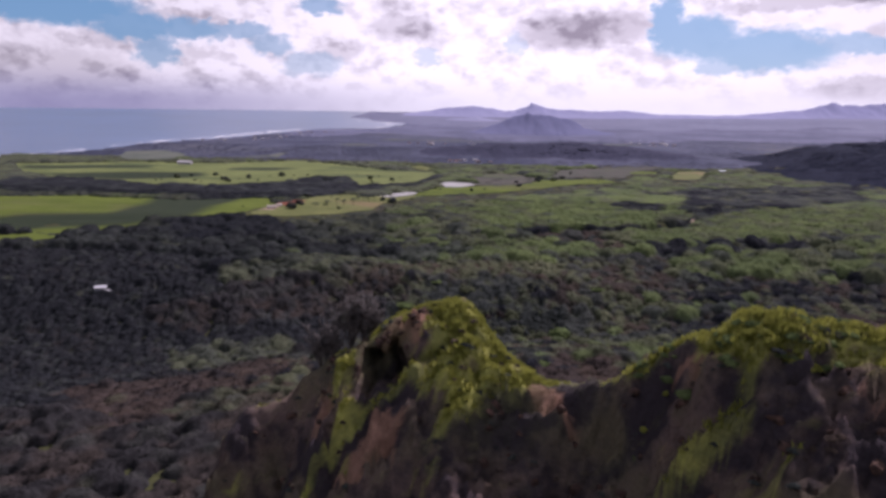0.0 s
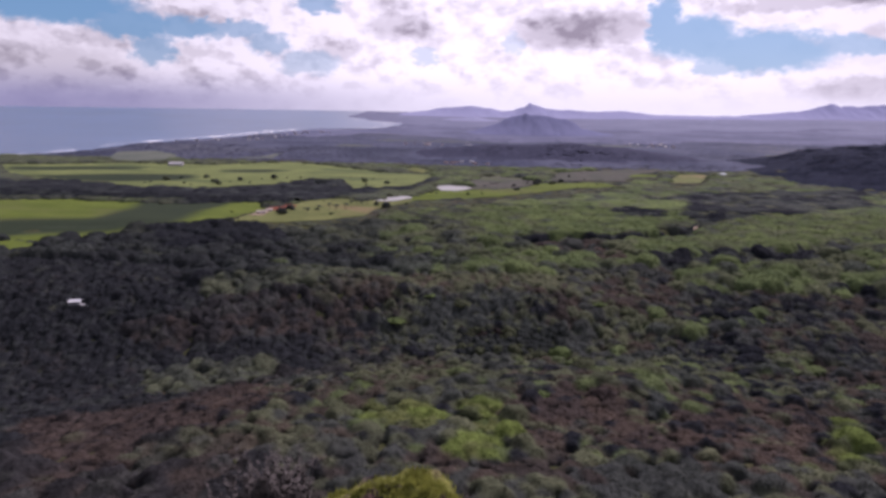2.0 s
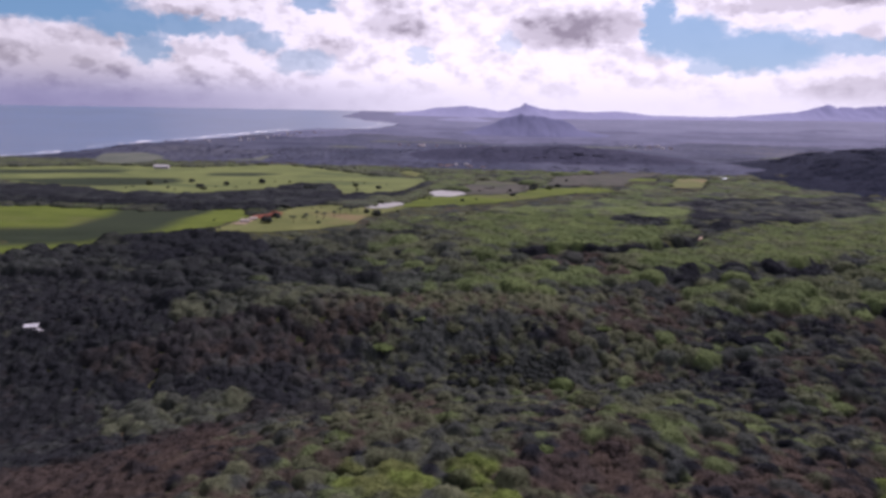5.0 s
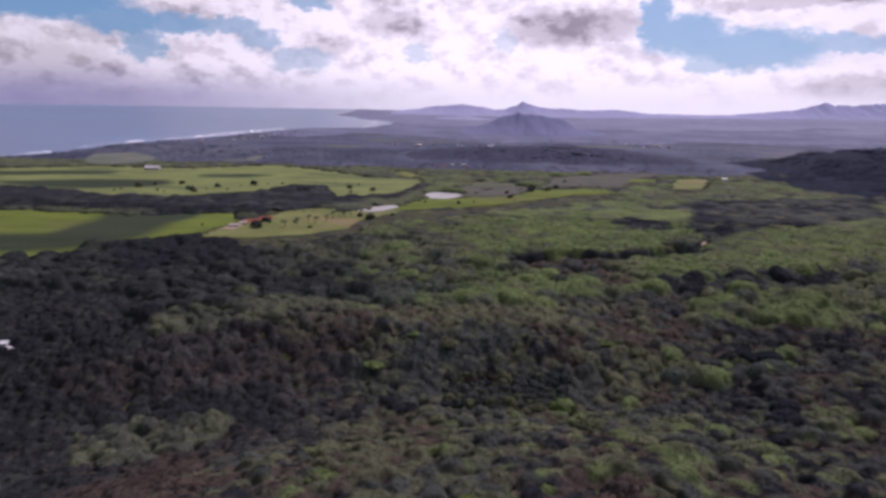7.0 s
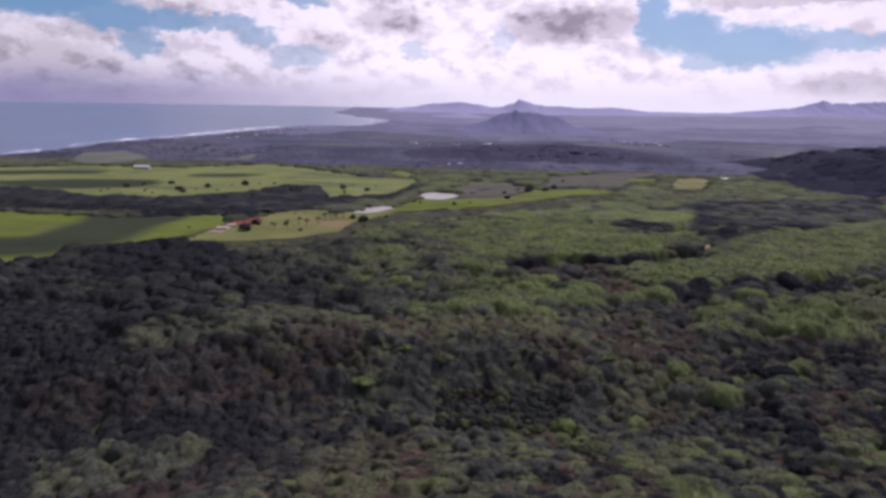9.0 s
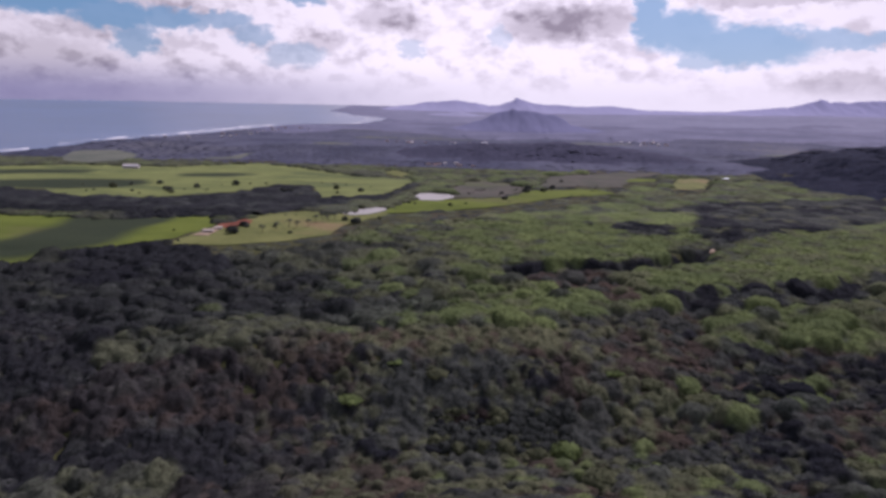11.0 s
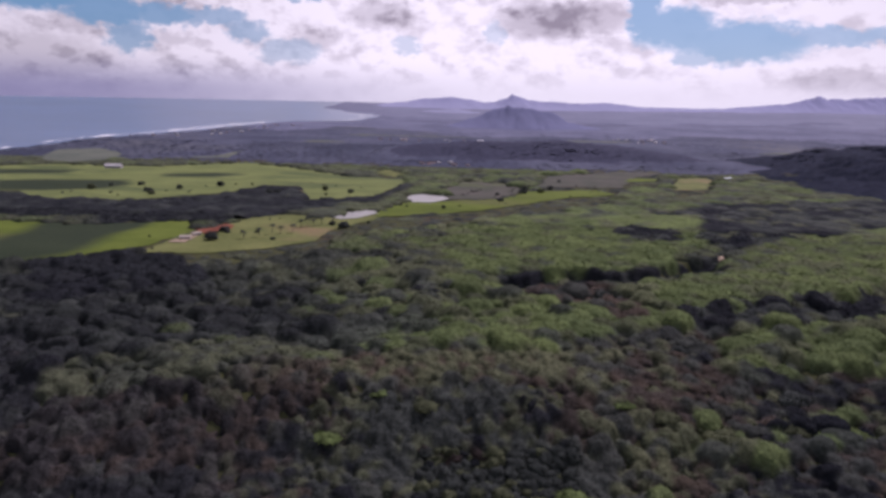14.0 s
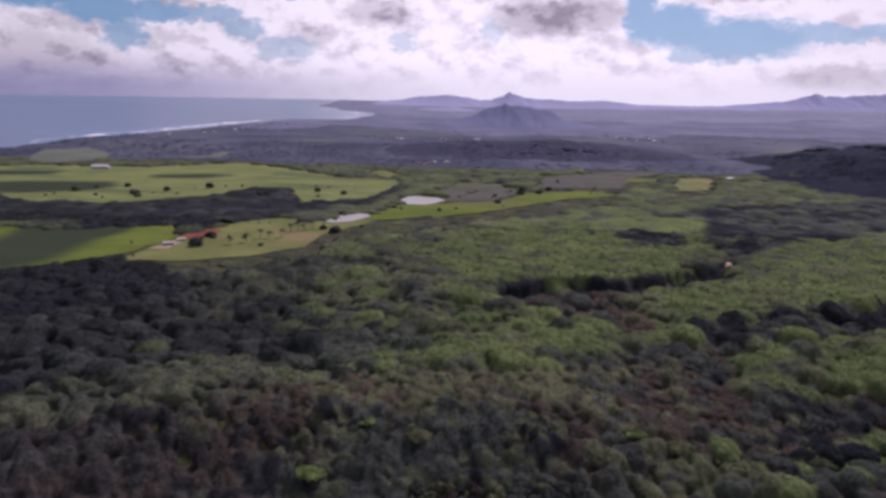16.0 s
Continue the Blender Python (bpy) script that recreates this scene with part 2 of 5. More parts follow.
TREE_UMBER = foliage("dark dry shrub twigs", *TINT_UMBER, single=True, leaf=1.2, through_light=0.12)
TREE_BROWN = foliage("dry shrub twigs", *TINT_BROWN, single=True, leaf=1.2, through_light=0.12)
DARK_BARK = plain("dark brown bark", (0.052, 0.043, 0.037), 0.9, 0.3, 3.0)
BARK = plain("grey-brown bark", (0.12, 0.09, 0.065), 0.9, 0.3, 3.0)
UNDERGROWTH = patchy("undergrowth", (0.040, 0.043, 0.020), (0.062, 0.066, 0.026), 0.03, c3=(0.066, 0.052, 0.032), fine=0.5, relief=0.6)
# haze over the far land, painted in as blue-grey, paler with distance
FAR_LAND = patchy("far coastal land with haze tint", (0.044, 0.050, 0.080), (0.086, 0.091, 0.128), 0.004, c3=(0.104, 0.106, 0.122), fine=0.06, relief=0.5)
FAR_SHORE = patchy("hazed land of the far shore", (0.094, 0.099, 0.150), (0.140, 0.144, 0.205), 0.004, fine=0.04, relief=0.5)
FAR_FOOT = patchy("hazed land below the far range", (0.146, 0.151, 0.214), (0.174, 0.179, 0.246), 0.003, fine=0.03, relief=0.5)
FIELD_BRIGHT = patchy("bright green pasture", (0.074, 0.100, 0.016), (0.104, 0.134, 0.023), 0.012, c3=(0.102, 0.110, 0.036), fine=0.25, relief=0.15, stretch=(1, 2.2, 1), cloud_shade=((0.021, 0.030, 0.018), (0.036, 0.048, 0.024)))
FIELD_SOFT = patchy("olive green pasture", (0.112, 0.136, 0.046), (0.152, 0.176, 0.060), 0.014, c3=(0.082, 0.104, 0.040), fine=0.2, relief=0.15, stretch=(1, 2.2, 1), cloud_shade=((0.021, 0.030, 0.018), (0.036, 0.048, 0.024)))
FIELD_OLIVE = patchy("rough olive pasture", (0.104, 0.118, 0.038), (0.146, 0.156, 0.054), 0.02, c3=(0.19, 0.14, 0.075), fine=0.3, relief=0.2)
FIELD_FALLOW = patchy("fallow grey-brown field", (0.060, 0.066, 0.048), (0.086, 0.080, 0.066), 0.015, c3=(0.090, 0.105, 0.045), fine=0.25, relief=0.2)
FIELD_FAR = patchy("pale far grassland", (0.090, 0.103, 0.082), (0.122, 0.132, 0.104), 0.01, fine=0.1, relief=0.2)
RED_EARTH = patchy("bare red earth", (0.14, 0.048, 0.030), (0.20, 0.075, 0.045), 0.05, fine=0.5)
PALE_EARTH = patchy("pale bare earth", (0.25, 0.19, 0.135), (0.34, 0.265, 0.19), 0.08, fine=0.6)
SEA = water_material("sea water", (0.038, 0.056, 0.108), 0.28, 0.035, 0.3)
POND = water_material("pale pond water", (0.165, 0.160, 0.145), 0.45, 0.12, 0.05)
FOAM = patchy("white surf", (0.75, 0.76, 0.78), (0.9, 0.9, 0.9), 0.02, fine=0.1)
FAR_RANGE = distance_material("far mountains with haze glow", (0.165, 0.166, 0.232), (0.150, 0.152, 0.224), 0.5, 40, 150)
LOW_RANGE = distance_material("low hazy hills", (0.146, 0.148, 0.200), (0.148, 0.150, 0.202), 0.5, 40, 80)
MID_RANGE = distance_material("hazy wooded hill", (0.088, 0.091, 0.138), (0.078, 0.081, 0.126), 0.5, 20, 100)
# haze is part of the colour of these far woods
RIDGE_WOOD = foliage("hazed woods of the low rise", (0.035, 0.037, 0.062), (0.052, 0.054, 0.084), leaf=0.1, through_light=0.0)
DARK_HILL = foliage("wooded slope tinted for cloud shade and haze", *TINT_HILL, leaf=0.1, through_light=0.0)


def ridge_material():
    """Grass on the gentler parts, bare dark rock and red-brown earth on the steep ones."""
    m, nt, p, place = material("grassy rock", 0.95, 0.05)
    n1, n2, n3 = noise_node(nt, place, 0.22, 6.0, 0.6), noise_node(nt, place, 3.0, 6.0, 0.7), noise_node(nt, place, 0.11, 4.0, 0.6)
    cover = nt.nodes.new("ShaderNodeAttribute")
    cover.attribute_name = "cover"
    share, spot_of, flow = nt.nodes.new("ShaderNodeSeparateXYZ"), nt.nodes.new("ShaderNodeSeparateXYZ"), nt.nodes.new("ShaderNodeCombineXYZ")
    link(nt, cover.outputs["Vector"], share.inputs[0])
    link(nt, place, spot_of.inputs[0])
    # streaks follow the slant of the ribs
    for k, v in enumerate((share.outputs[2], maths(nt, "MULTIPLY", spot_of.outputs[1], 0.25), maths(nt, "MULTIPLY", spot_of.outputs[2], 0.15))):
        link(nt, v, flow.inputs[k])
    n4 = noise_node(nt, flow.outputs[0], 1.2, 6.0, 0.7)
    rock = mixed(nt, ramp(nt, n1.outputs["Fac"], 0.4, 0.6), (0.044, 0.036, 0.040), (0.150, 0.104, 0.088))
    grain = maths(nt, "MULTIPLY", maths(nt, "SUBTRACT", n4.outputs["Fac"], 0.5), 1.6)
    rock = mixed(nt, ramp(nt, maths(nt, "ADD", share.outputs[1], grain), 0.25, 0.7), rock, (0.270, 0.155, 0.108))
    grass = mixed(nt, ramp(nt, n1.outputs["Fac"], 0.35, 0.62), (0.165, 0.170, 0.060), (0.350, 0.350, 0.084))
    rock = mixed(nt, maths(nt, "MULTIPLY", ramp(nt, n3.outputs["Fac"], 0.42, 0.62), 0.6), rock, (0.085, 0.088, 0.040))
    col = mixed(nt, ramp(nt, maths(nt, "ADD", share.outputs[0], grain), 0.05, 0.85), rock, grass)
    col = mixed(nt, 1.0, col, mixed(nt, n2.outputs["Fac"], (0.45, 0.45, 0.45), (1.5, 1.5, 1.5)), "MULTIPLY")
    link(nt, col, p.inputs["Base Color"])
    bumped(nt, p, maths(nt, "ADD", n2.outputs["Fac"], n4.outputs["Fac"]), 1.0, 0.6)
    return m


RIDGE = ridge_material()
ROCK = patchy("reddish brown rock", (0.045, 0.030, 0.025), (0.11, 0.066, 0.048), 0.9, c3=(0.02, 0.017, 0.017), fine=5.0, relief=0.1)


def canopy_material():
    """Leaves of many kinds: each tree's own colour, broken up by leafy grain and relief."""
    m, nt, p, place = material("mixed canopy leaves", 0.95, 0.02)
    own = nt.nodes.new("ShaderNodeAttribute")
    own.attribute_name = "species"
    fine, clump = noise_node(nt, place, 0.9, 6.0, 0.68), noise_node(nt, place, 0.28, 4.0, 0.6)
    grain = maths(nt, "ADD", maths(nt, "MULTIPLY", fine.outputs["Fac"], 0.6), maths(nt, "MULTIPLY", clump.outputs["Fac"], 0.4))
    col = mixed(nt, 1.0, own.outputs["Color"], mixed(nt, ramp(nt, grain, 0.34, 0.66), (0.44, 0.44, 0.44), (0.99, 0.99, 0.96)), "MULTIPLY")
    link(nt, col, p.inputs["Base Color"])
    b = bumped(nt, p, grain, 1.0, 1.2)
    tr = nt.nodes.new("ShaderNodeBsdfTranslucent")
    link(nt, col, tr.inputs[0])
    link(nt, b.outputs[0], tr.inputs["Normal"])
    mx = nt.nodes.new("ShaderNodeMixShader")
    mx.inputs[0].default_value = 0.15
    link(nt, p.outputs[0], mx.inputs[1])
    link(nt, tr.outputs[0], mx.inputs[2])
    link(nt, mx.outputs[0], nt.nodes["Material Output"].inputs[0])
    return m


CANOPY = canopy_material()

# ---- building helpers ----
rng = np.random.default_rng(7)


def lattice(ix, iy, iz, seed):
    h = (ix * 374761393 + iy * 668265263 + iz * 2147483647 + seed * 974711) & 0xFFFFFFFF
    h = ((h ^ (h >> 13)) * 1274126177) & 0xFFFFFFFF
    return ((h ^ (h >> 16)) & 0xFFFF) / 65535.0 * 2 - 1


def value_noise(x, y, z=0.0, seed=0):
    """Smooth noise from -1 to 1 at arrays of places."""
    x, y, z = np.broadcast_arrays(np.asarray(x, float), np.asarray(y, float), np.asarray(z, float))
    fx, fy, fz = np.floor(x), np.floor(y), np.floor(z)
    ix, iy, iz = fx.astype(np.int64), fy.astype(np.int64), fz.astype(np.int64)
    u, v, w = x - fx, y - fy, z - fz
    u, v, w = u * u * (3 - 2 * u), v * v * (3 - 2 * v), w * w * (3 - 2 * w)
    out = 0
    for dx in (0, 1):
        for dy in (0, 1):
            for dz in (0, 1):
                k = (u if dx else 1 - u) * (v if dy else 1 - v) * (w if dz else 1 - w)
                out = out + k * lattice(ix + dx, iy + dy, iz + dz, seed)
    return out


def fbm(x, y, z=0.0, octaves=4, seed=0, gain=0.5):
    out, amp, f = 0, 1.0, 1.0
    for i in range(octaves):
        out = out + amp * value_noise(np.asarray(x) * f, np.asarray(y) * f, np.asarray(z) * f, seed + i)
        amp, f = amp * gain, f * 2.03
    return out


def step(a, b, x):
    t = np.clip((np.asarray(x, float) - a) / (b - a), 0, 1)
    return t * t * (3 - 2 * t)


def mesh_from(name, verts, faces, mat, smooth=True):
    """A mesh from arrays of vertices and of triangles or quads."""
    verts, faces = np.asarray(verts, np.float32), np.asarray(faces, np.int32)
    k = faces.shape[1]
    me = bpy.data.meshes.new(name)
    me.vertices.add(len(verts))
    me.vertices.foreach_set("co", verts.ravel())
    me.loops.add(faces.size)
    me.loops.foreach_set("vertex_index", faces.ravel())
    me.polygons.add(len(faces))
    me.polygons.foreach_set("loop_start", np.arange(0, faces.size, k, dtype=np.int32))
    me.polygons.foreach_set("use_smooth", np.full(len(faces), smooth))
    me.materials.append(mat)
    me.update(calc_edges=True)
    me.validate()
    return me


def grid_faces(nx, ny):
    i = np.arange(nx * ny).reshape(ny, nx)
    return np.stack([i[:-1, :-1], i[:-1, 1:], i[1:, 1:], i[1:, :-1]], -1).reshape(-1, 4)


def part(name, me, parent, label=""):
    ob = new(name, me)
    ob.parent = parent
    if label:
        ob["label"] = label
    return ob


def bm_mesh(name, bm, mat, smooth=False):
    me = bpy.data.meshes.new(name)
    bm.to_mesh(me)
    bm.free()
    me.materials.append(mat)
    for f in me.polygons:
        f.use_smooth = smooth
    return me


def inside(px, py, poly):
    px, py = np.asarray(px, float), np.asarray(py, float)
    hit = np.zeros(px.shape, bool)
    j = len(poly) - 1
    for i in range(len(poly)):
        (x1, y1), (x2, y2) = poly[i], poly[j]
        if y1 != y2:
            hit ^= ((y1 > py) != (y2 > py)) & (px < (x2 - x1) * (py - y1) / (y2 - y1) + x1)
        j = i
    return hit


# ---- the lie of the land ----


def bowl(x, y):
    """The far land and sea, which lie farther off in truth, are drawn in and lifted up to the true horizon."""
    r = np.hypot(x, np.asarray(y) - 95)
    return 80 * np.clip((r - 2400) / 2300, 0, 1) ** 1.5 - 0.0096 * np.clip(r - 4700, 0, None)


COAST_Y = (-1500, 500, 900, 1330, 1440, 1560, 1850, 2000, 2400, 2800, 3000, 3090, 3180, 3440, 3600, 3720, 3900, 4050)
COAST_X = (-1500, -1400, -1230, -1112, -1060, -1062, -1095, -1075, -1000, -940, -860, -660, -610, -560, -575, -780, -850, -1000)


def coast(y):
    y = np.asarray(y, float)
    return np.interp(y, COAST_Y, COAST_X) + 9 * fbm(y * 0.02, 3.3, 0, 3, 5)


def hill_on(x, y, xs, zs, mid, depth, seed):
    v = np.abs(y - mid) / depth + 0.10 * fbm(x * 0.012, y * 0.012, 0, 3, seed)
    return np.interp(x, xs, zs, 0, 0) * step(1.0, 0.05, v) * (1 + 0.12 * fbm(x * 0.03, y * 0.03, 0, 3, seed + 1))


def wood_ridge(x, y):
    return hill_on(x, y, (-260, -194, -113, 47, 205, 363, 443, 520), (0, 6, 16, 27, 31, 20, 7, 0), 1690, 310, 24)


def dark_hill(x, y):
    return hill_on(x, y, (430, 500, 544, 578, 605, 661, 718, 800, 1000, 1300, 1500), (0, 3, 8, 16, 28, 47, 56, 62, 70, 50, 0), 1340, 430, 25)


LAND_X, LAND_Y = np.array([-240, -160, -90, -20, 50, 120, 210.0]), np.array([170, 230, 290, 340, 390, 435, 490, 560.0])
# from the foot of the ridge down into the hollow, up the wooded slope behind it and out on to the plain
LAND_Z = np.array(((11, 15, 17, 16, 14, 12, 10), (-12, 0, 9, 11, 9, 7, 3), (-30, -21, -6, 2, 6, 0, -5), (-24, -26, -23, -18, -16, -14, -10),
                   (-5, -8, -20, -22, -21, -14, -10), (0, 4, 4, 0, -3, -9, -10), (-1, -6, -4, 1, 0, -2, 0), (-6, -9, -7, -1, 0, 1, 0)), float)


def along(v, knots):
    """Smooth shares of the knots of an axis at each place."""
    v = np.clip(v, knots[0], knots[-1])
    n, rows = len(knots), np.arange(v.size)
    i = np.clip(np.searchsorted(knots, v, side="right") - 1, 0, n - 2)
    h = knots[i + 1] - knots[i]
    t = (v - knots[i]) / h
    share = np.zeros((v.size, n))
    share[rows, i] = 2 * t ** 3 - 3 * t ** 2 + 1
    share[rows, i + 1] = 3 * t ** 2 - 2 * t ** 3
    for k, w in ((i, t ** 3 - 2 * t ** 2 + t), (i + 1, t ** 3 - t ** 2)):
        lo, hi = np.maximum(k - 1, 0), np.minimum(k + 1, n - 1)
        slope = w * h / (knots[hi] - knots[lo])
        share[rows, hi] += slope
        share[rows, lo] -= slope
    return share


def slopes(x, y):
    """Height of the near land, flat where the net ends."""
    x, y = np.broadcast_arrays(x, y)
    flat = np.concatenate([((along(y.ravel()[k:k + 60000], LAND_Y) @ LAND_Z) * along(x.ravel()[k:k + 60000], LAND_X)).sum(1) for k in range(0, max(1, x.size), 60000)])
    return flat.reshape(x.shape)


def trench(x, y, xs, ys, deep):
    """A gully: its near bank falls gently, its far bank rises steeply to the plain."""
    u = y - np.interp(x, xs, ys) - 5 * fbm(x * 0.05, 0 * y, 0, 2, 15)
    return -deep * step(xs[0], xs[0] + 18, x) * step(xs[-1], xs[-1] - 18, x) * step(-42, -4, u) * step(7, -1, u)


def ground(x, y):
    x, y = np.asarray(x, float), np.asarray(y, float)
    near = 1 - step(560, 660, y)
    rolls = (1.6 * fbm(x * 0.012, y * 0.018, 0, 3, 11) + 1.3 * fbm(x * 0.035, y * 0.045, 0, 2, 12)) * step(100, 200, y)
    land = near * (slopes(x, y) + rolls)
    land = land + (1 - near) * 1.2 * fbm(x * 0.006, y * 0.006, 0, 2, 13) * step(1300, 1700, y)
    land = land + trench(x, y, (8, 66, 110, 165, 212), (603, 632, 628, 668, 703), 9.0) + trench(x, y, (120, 186, 240, 320, 350), (528, 556, 582, 630, 642), 3.5)
    land = land + wood_ridge(x, y) + dark_hill(x, y)
    shore = step(-6, 40, x - coast(y))
    return np.where(shore < 1, land * shore - 7 * (1 - shore), land) + bowl(x, y)


def axis(lo, hi, near_lo, near_hi, fine, coarse):
    a = np.arange(near_lo, near_hi, fine)
    left = np.arange(near_lo - coarse, lo - coarse, -coarse)[::-1]
    right = np.arange(near_hi, hi + coarse, coarse)
    return np.concatenate([left, a, right])


gx, gy = axis(-5200, 5200, -420, 420, 5, 45), axis(-900, 4700, 60, 720, 5, 36)
X, Y = np.meshgrid(gx, gy)
me = mesh_from("ground", np.stack([X, Y, ground(X, Y)], -1).reshape(-1, 3), grid_faces(len(gx), len(gy)), UNDERGROWTH)
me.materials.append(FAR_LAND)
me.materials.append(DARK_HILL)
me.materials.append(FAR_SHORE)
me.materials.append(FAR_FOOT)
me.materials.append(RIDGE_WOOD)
# farther land takes a hazier tint
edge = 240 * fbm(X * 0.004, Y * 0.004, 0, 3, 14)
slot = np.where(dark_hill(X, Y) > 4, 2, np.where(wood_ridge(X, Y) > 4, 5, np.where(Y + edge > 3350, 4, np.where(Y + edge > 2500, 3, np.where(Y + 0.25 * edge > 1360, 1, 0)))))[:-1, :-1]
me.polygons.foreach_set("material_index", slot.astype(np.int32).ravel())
tagged(new("ground", me), "dark green undergrowth on gently rolling coastal plain", "ground", kind="structure")

wx, wy = np.linspace(0, 1, 110) ** 1.5, np.arange(-900, 4760, 40.0)
U, Y = np.meshgrid(wx, wy)
X = coast(Y) + 35 - U * 4300
me = mesh_from("sea", np.stack([X, Y, bowl(X, Y) - 1.2], -1).reshape(-1, 3), grid_faces(len(wx), len(wy)), SEA)
tagged(new("water", me), "blue ocean water with a soft hazy horizon", "sea", kind="structure")


def surf(y0, y1, width, out, seed):
    """A band of broken white water that follows the shore."""
    y = np.arange(y0, y1, 6.0)
    c = coast(y)
    w = width * np.clip(0.5 + 0.55 * fbm(y * 0.02, seed, 0, 4, seed), 0.12, 1.2)
    mid = c - out + 6 * fbm(y * 0.03, seed + 9, 0, 2, seed)
    rows = [np.stack([mid + k * w, y, bowl(mid, y) - 0.9], -1) for k in (-1, -0.3, 0.4, 1)]
    v = np.stack(rows, 1).reshape(-1, 3)
    tagged(new("surf", mesh_from("surf", v, grid_faces(4, len(y)), FOAM)), "white surf breaking along the shore", "surf", kind="stuff")


surf(1320, 1560, 11, 12, 1)
surf(1700, 2900, 15, 20, 2)
surf(2250, 2760, 7, 52, 3)
surf(3050, 3640, 10, 20, 4)
surf(3420, 3760, 14, 60, 5)

# ---- far mountains and hills ----


def range_of_hills(name, profile, y, depth, mat, label, category, rough, seed, kind="structure"):
    """Hills with a crest at a given line, sloping down before and behind, with gullies."""
    xs = np.arange(profile[0][0], profile[-1][0] + 1, rough[0])
    crest = np.interp(xs, [p[0] for p in profile], [p[1] for p in profile])
    crest = crest + rough[1] * fbm(xs * rough[2], seed, 0, 4, seed)
    v = np.linspace(-1, 1, 25)
    X, V = np.meshgrid(xs, v)
    gully = fbm(X * rough[2] * 1.5, V * 2.2, 0, 4, seed + 3)
    base = bowl(X, y + V * depth) - 8
    fall = np.clip(1 - np.abs(V + 0.05 * gully) ** 0.8, 0, 1)
    Z = base + (crest[None] - base) * fall * (1 + 0.10 * gully * (1 - fall))
    me = mesh_from(name, np.stack([X, y + V * depth, Z], -1).reshape(-1, 3), grid_faces(len(xs), len(v)), mat)
    return tagged(new(name, me), label, category, kind=kind)


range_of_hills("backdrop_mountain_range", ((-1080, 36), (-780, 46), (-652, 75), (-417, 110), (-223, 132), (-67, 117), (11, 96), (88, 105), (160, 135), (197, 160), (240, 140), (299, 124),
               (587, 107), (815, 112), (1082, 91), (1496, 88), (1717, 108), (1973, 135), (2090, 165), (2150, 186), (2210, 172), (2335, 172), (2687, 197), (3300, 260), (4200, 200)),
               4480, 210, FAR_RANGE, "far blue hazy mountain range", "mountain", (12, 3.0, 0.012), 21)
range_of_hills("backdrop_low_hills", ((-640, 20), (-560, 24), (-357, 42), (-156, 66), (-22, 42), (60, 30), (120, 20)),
               4000, 160, LOW_RANGE, "low hazy hills before the far range", "hill", (12, 3.0, 0.014), 22)
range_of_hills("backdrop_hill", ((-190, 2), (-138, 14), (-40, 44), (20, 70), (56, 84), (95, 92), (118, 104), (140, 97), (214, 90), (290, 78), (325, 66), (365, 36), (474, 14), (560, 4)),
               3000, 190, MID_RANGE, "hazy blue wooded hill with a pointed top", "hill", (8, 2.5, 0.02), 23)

# ---- fields, ponds and bare earth ----
OPEN = []


def field(name, poly, mat, label, category, lift, shade_areas=()):
    """A sheet of pasture, water or soil with an uneven edge, laid on the ground."""
    OPEN.append(poly)
    bm = bmesh.new()
    ring = []
    for (x1, y1), (x2, y2) in zip(poly, poly[1:] + poly[:1]):
        n = max(2, int(math.hypot(x2 - x1, y2 - y1) / 9))
        for i in range(n):
            x, y = x1 + (x2 - x1) * i / n, y1 + (y2 - y1) * i / n
            k = min(5.0, math.hypot(x2 - x1, y2 - y1) * 0.05)
            ring.append(bm.verts.new((x + k * float(fbm(x * 0.05, y * 0.05, 0, 2, 31)), y + 1.6 * k * float(fbm(x * 0.05, y * 0.05, 5.0, 2, 32)), 0)))
    bm.faces.new(ring)
    bmesh.ops.triangulate(bm, faces=bm.faces[:])
    for _ in range(6):
        long = [e for e in bm.edges if e.calc_length() > (10 if shade_areas else 24)]
        if long:
            bmesh.ops.subdivide_edges(bm, edges=long, cuts=1)
            bmesh.ops.triangulate(bm, faces=bm.faces[:])
    for v in bm.verts:
        v.co.z = float(ground(v.co.x, v.co.y)) + lift
    bmesh.ops.recalc_face_normals(bm, faces=bm.faces[:])
    if sum(f.normal.z for f in bm.faces) < 0:
        bmesh.ops.reverse_faces(bm, faces=bm.faces[:])
    me = bm_mesh(name, bm, mat)
    # soft-edged share of painted cloud shade at each vertex
    if shade_areas:
        x, y = np.array([v.co[:2] for v in me.vertices]).T
        share = np.zeros(len(x))
        for a in range(36):
            reach = 1.5 * math.sqrt(a)
            wx, wy = x + reach * math.cos(2.4 * a) + 7 * fbm(x * 0.02, y * 0.02, 0, 2, 33), y + 1.5 * reach * math.sin(2.4 * a)
            share += any_inside(wx, wy, shade_areas) / 36
        layer = me.color_attributes.new("cloud_shade", "FLOAT_COLOR", "POINT")
        layer.data.foreach_set("color", np.repeat(share[:, None], 4, 1).astype(np.float32).ravel())
    return tagged(new(name, me), label, category, kind="structure")


def any_inside(x, y, polys):
    hit = np.zeros(len(x), bool)
    for p in polys:
        hit |= inside(x, y, p)
    return hit


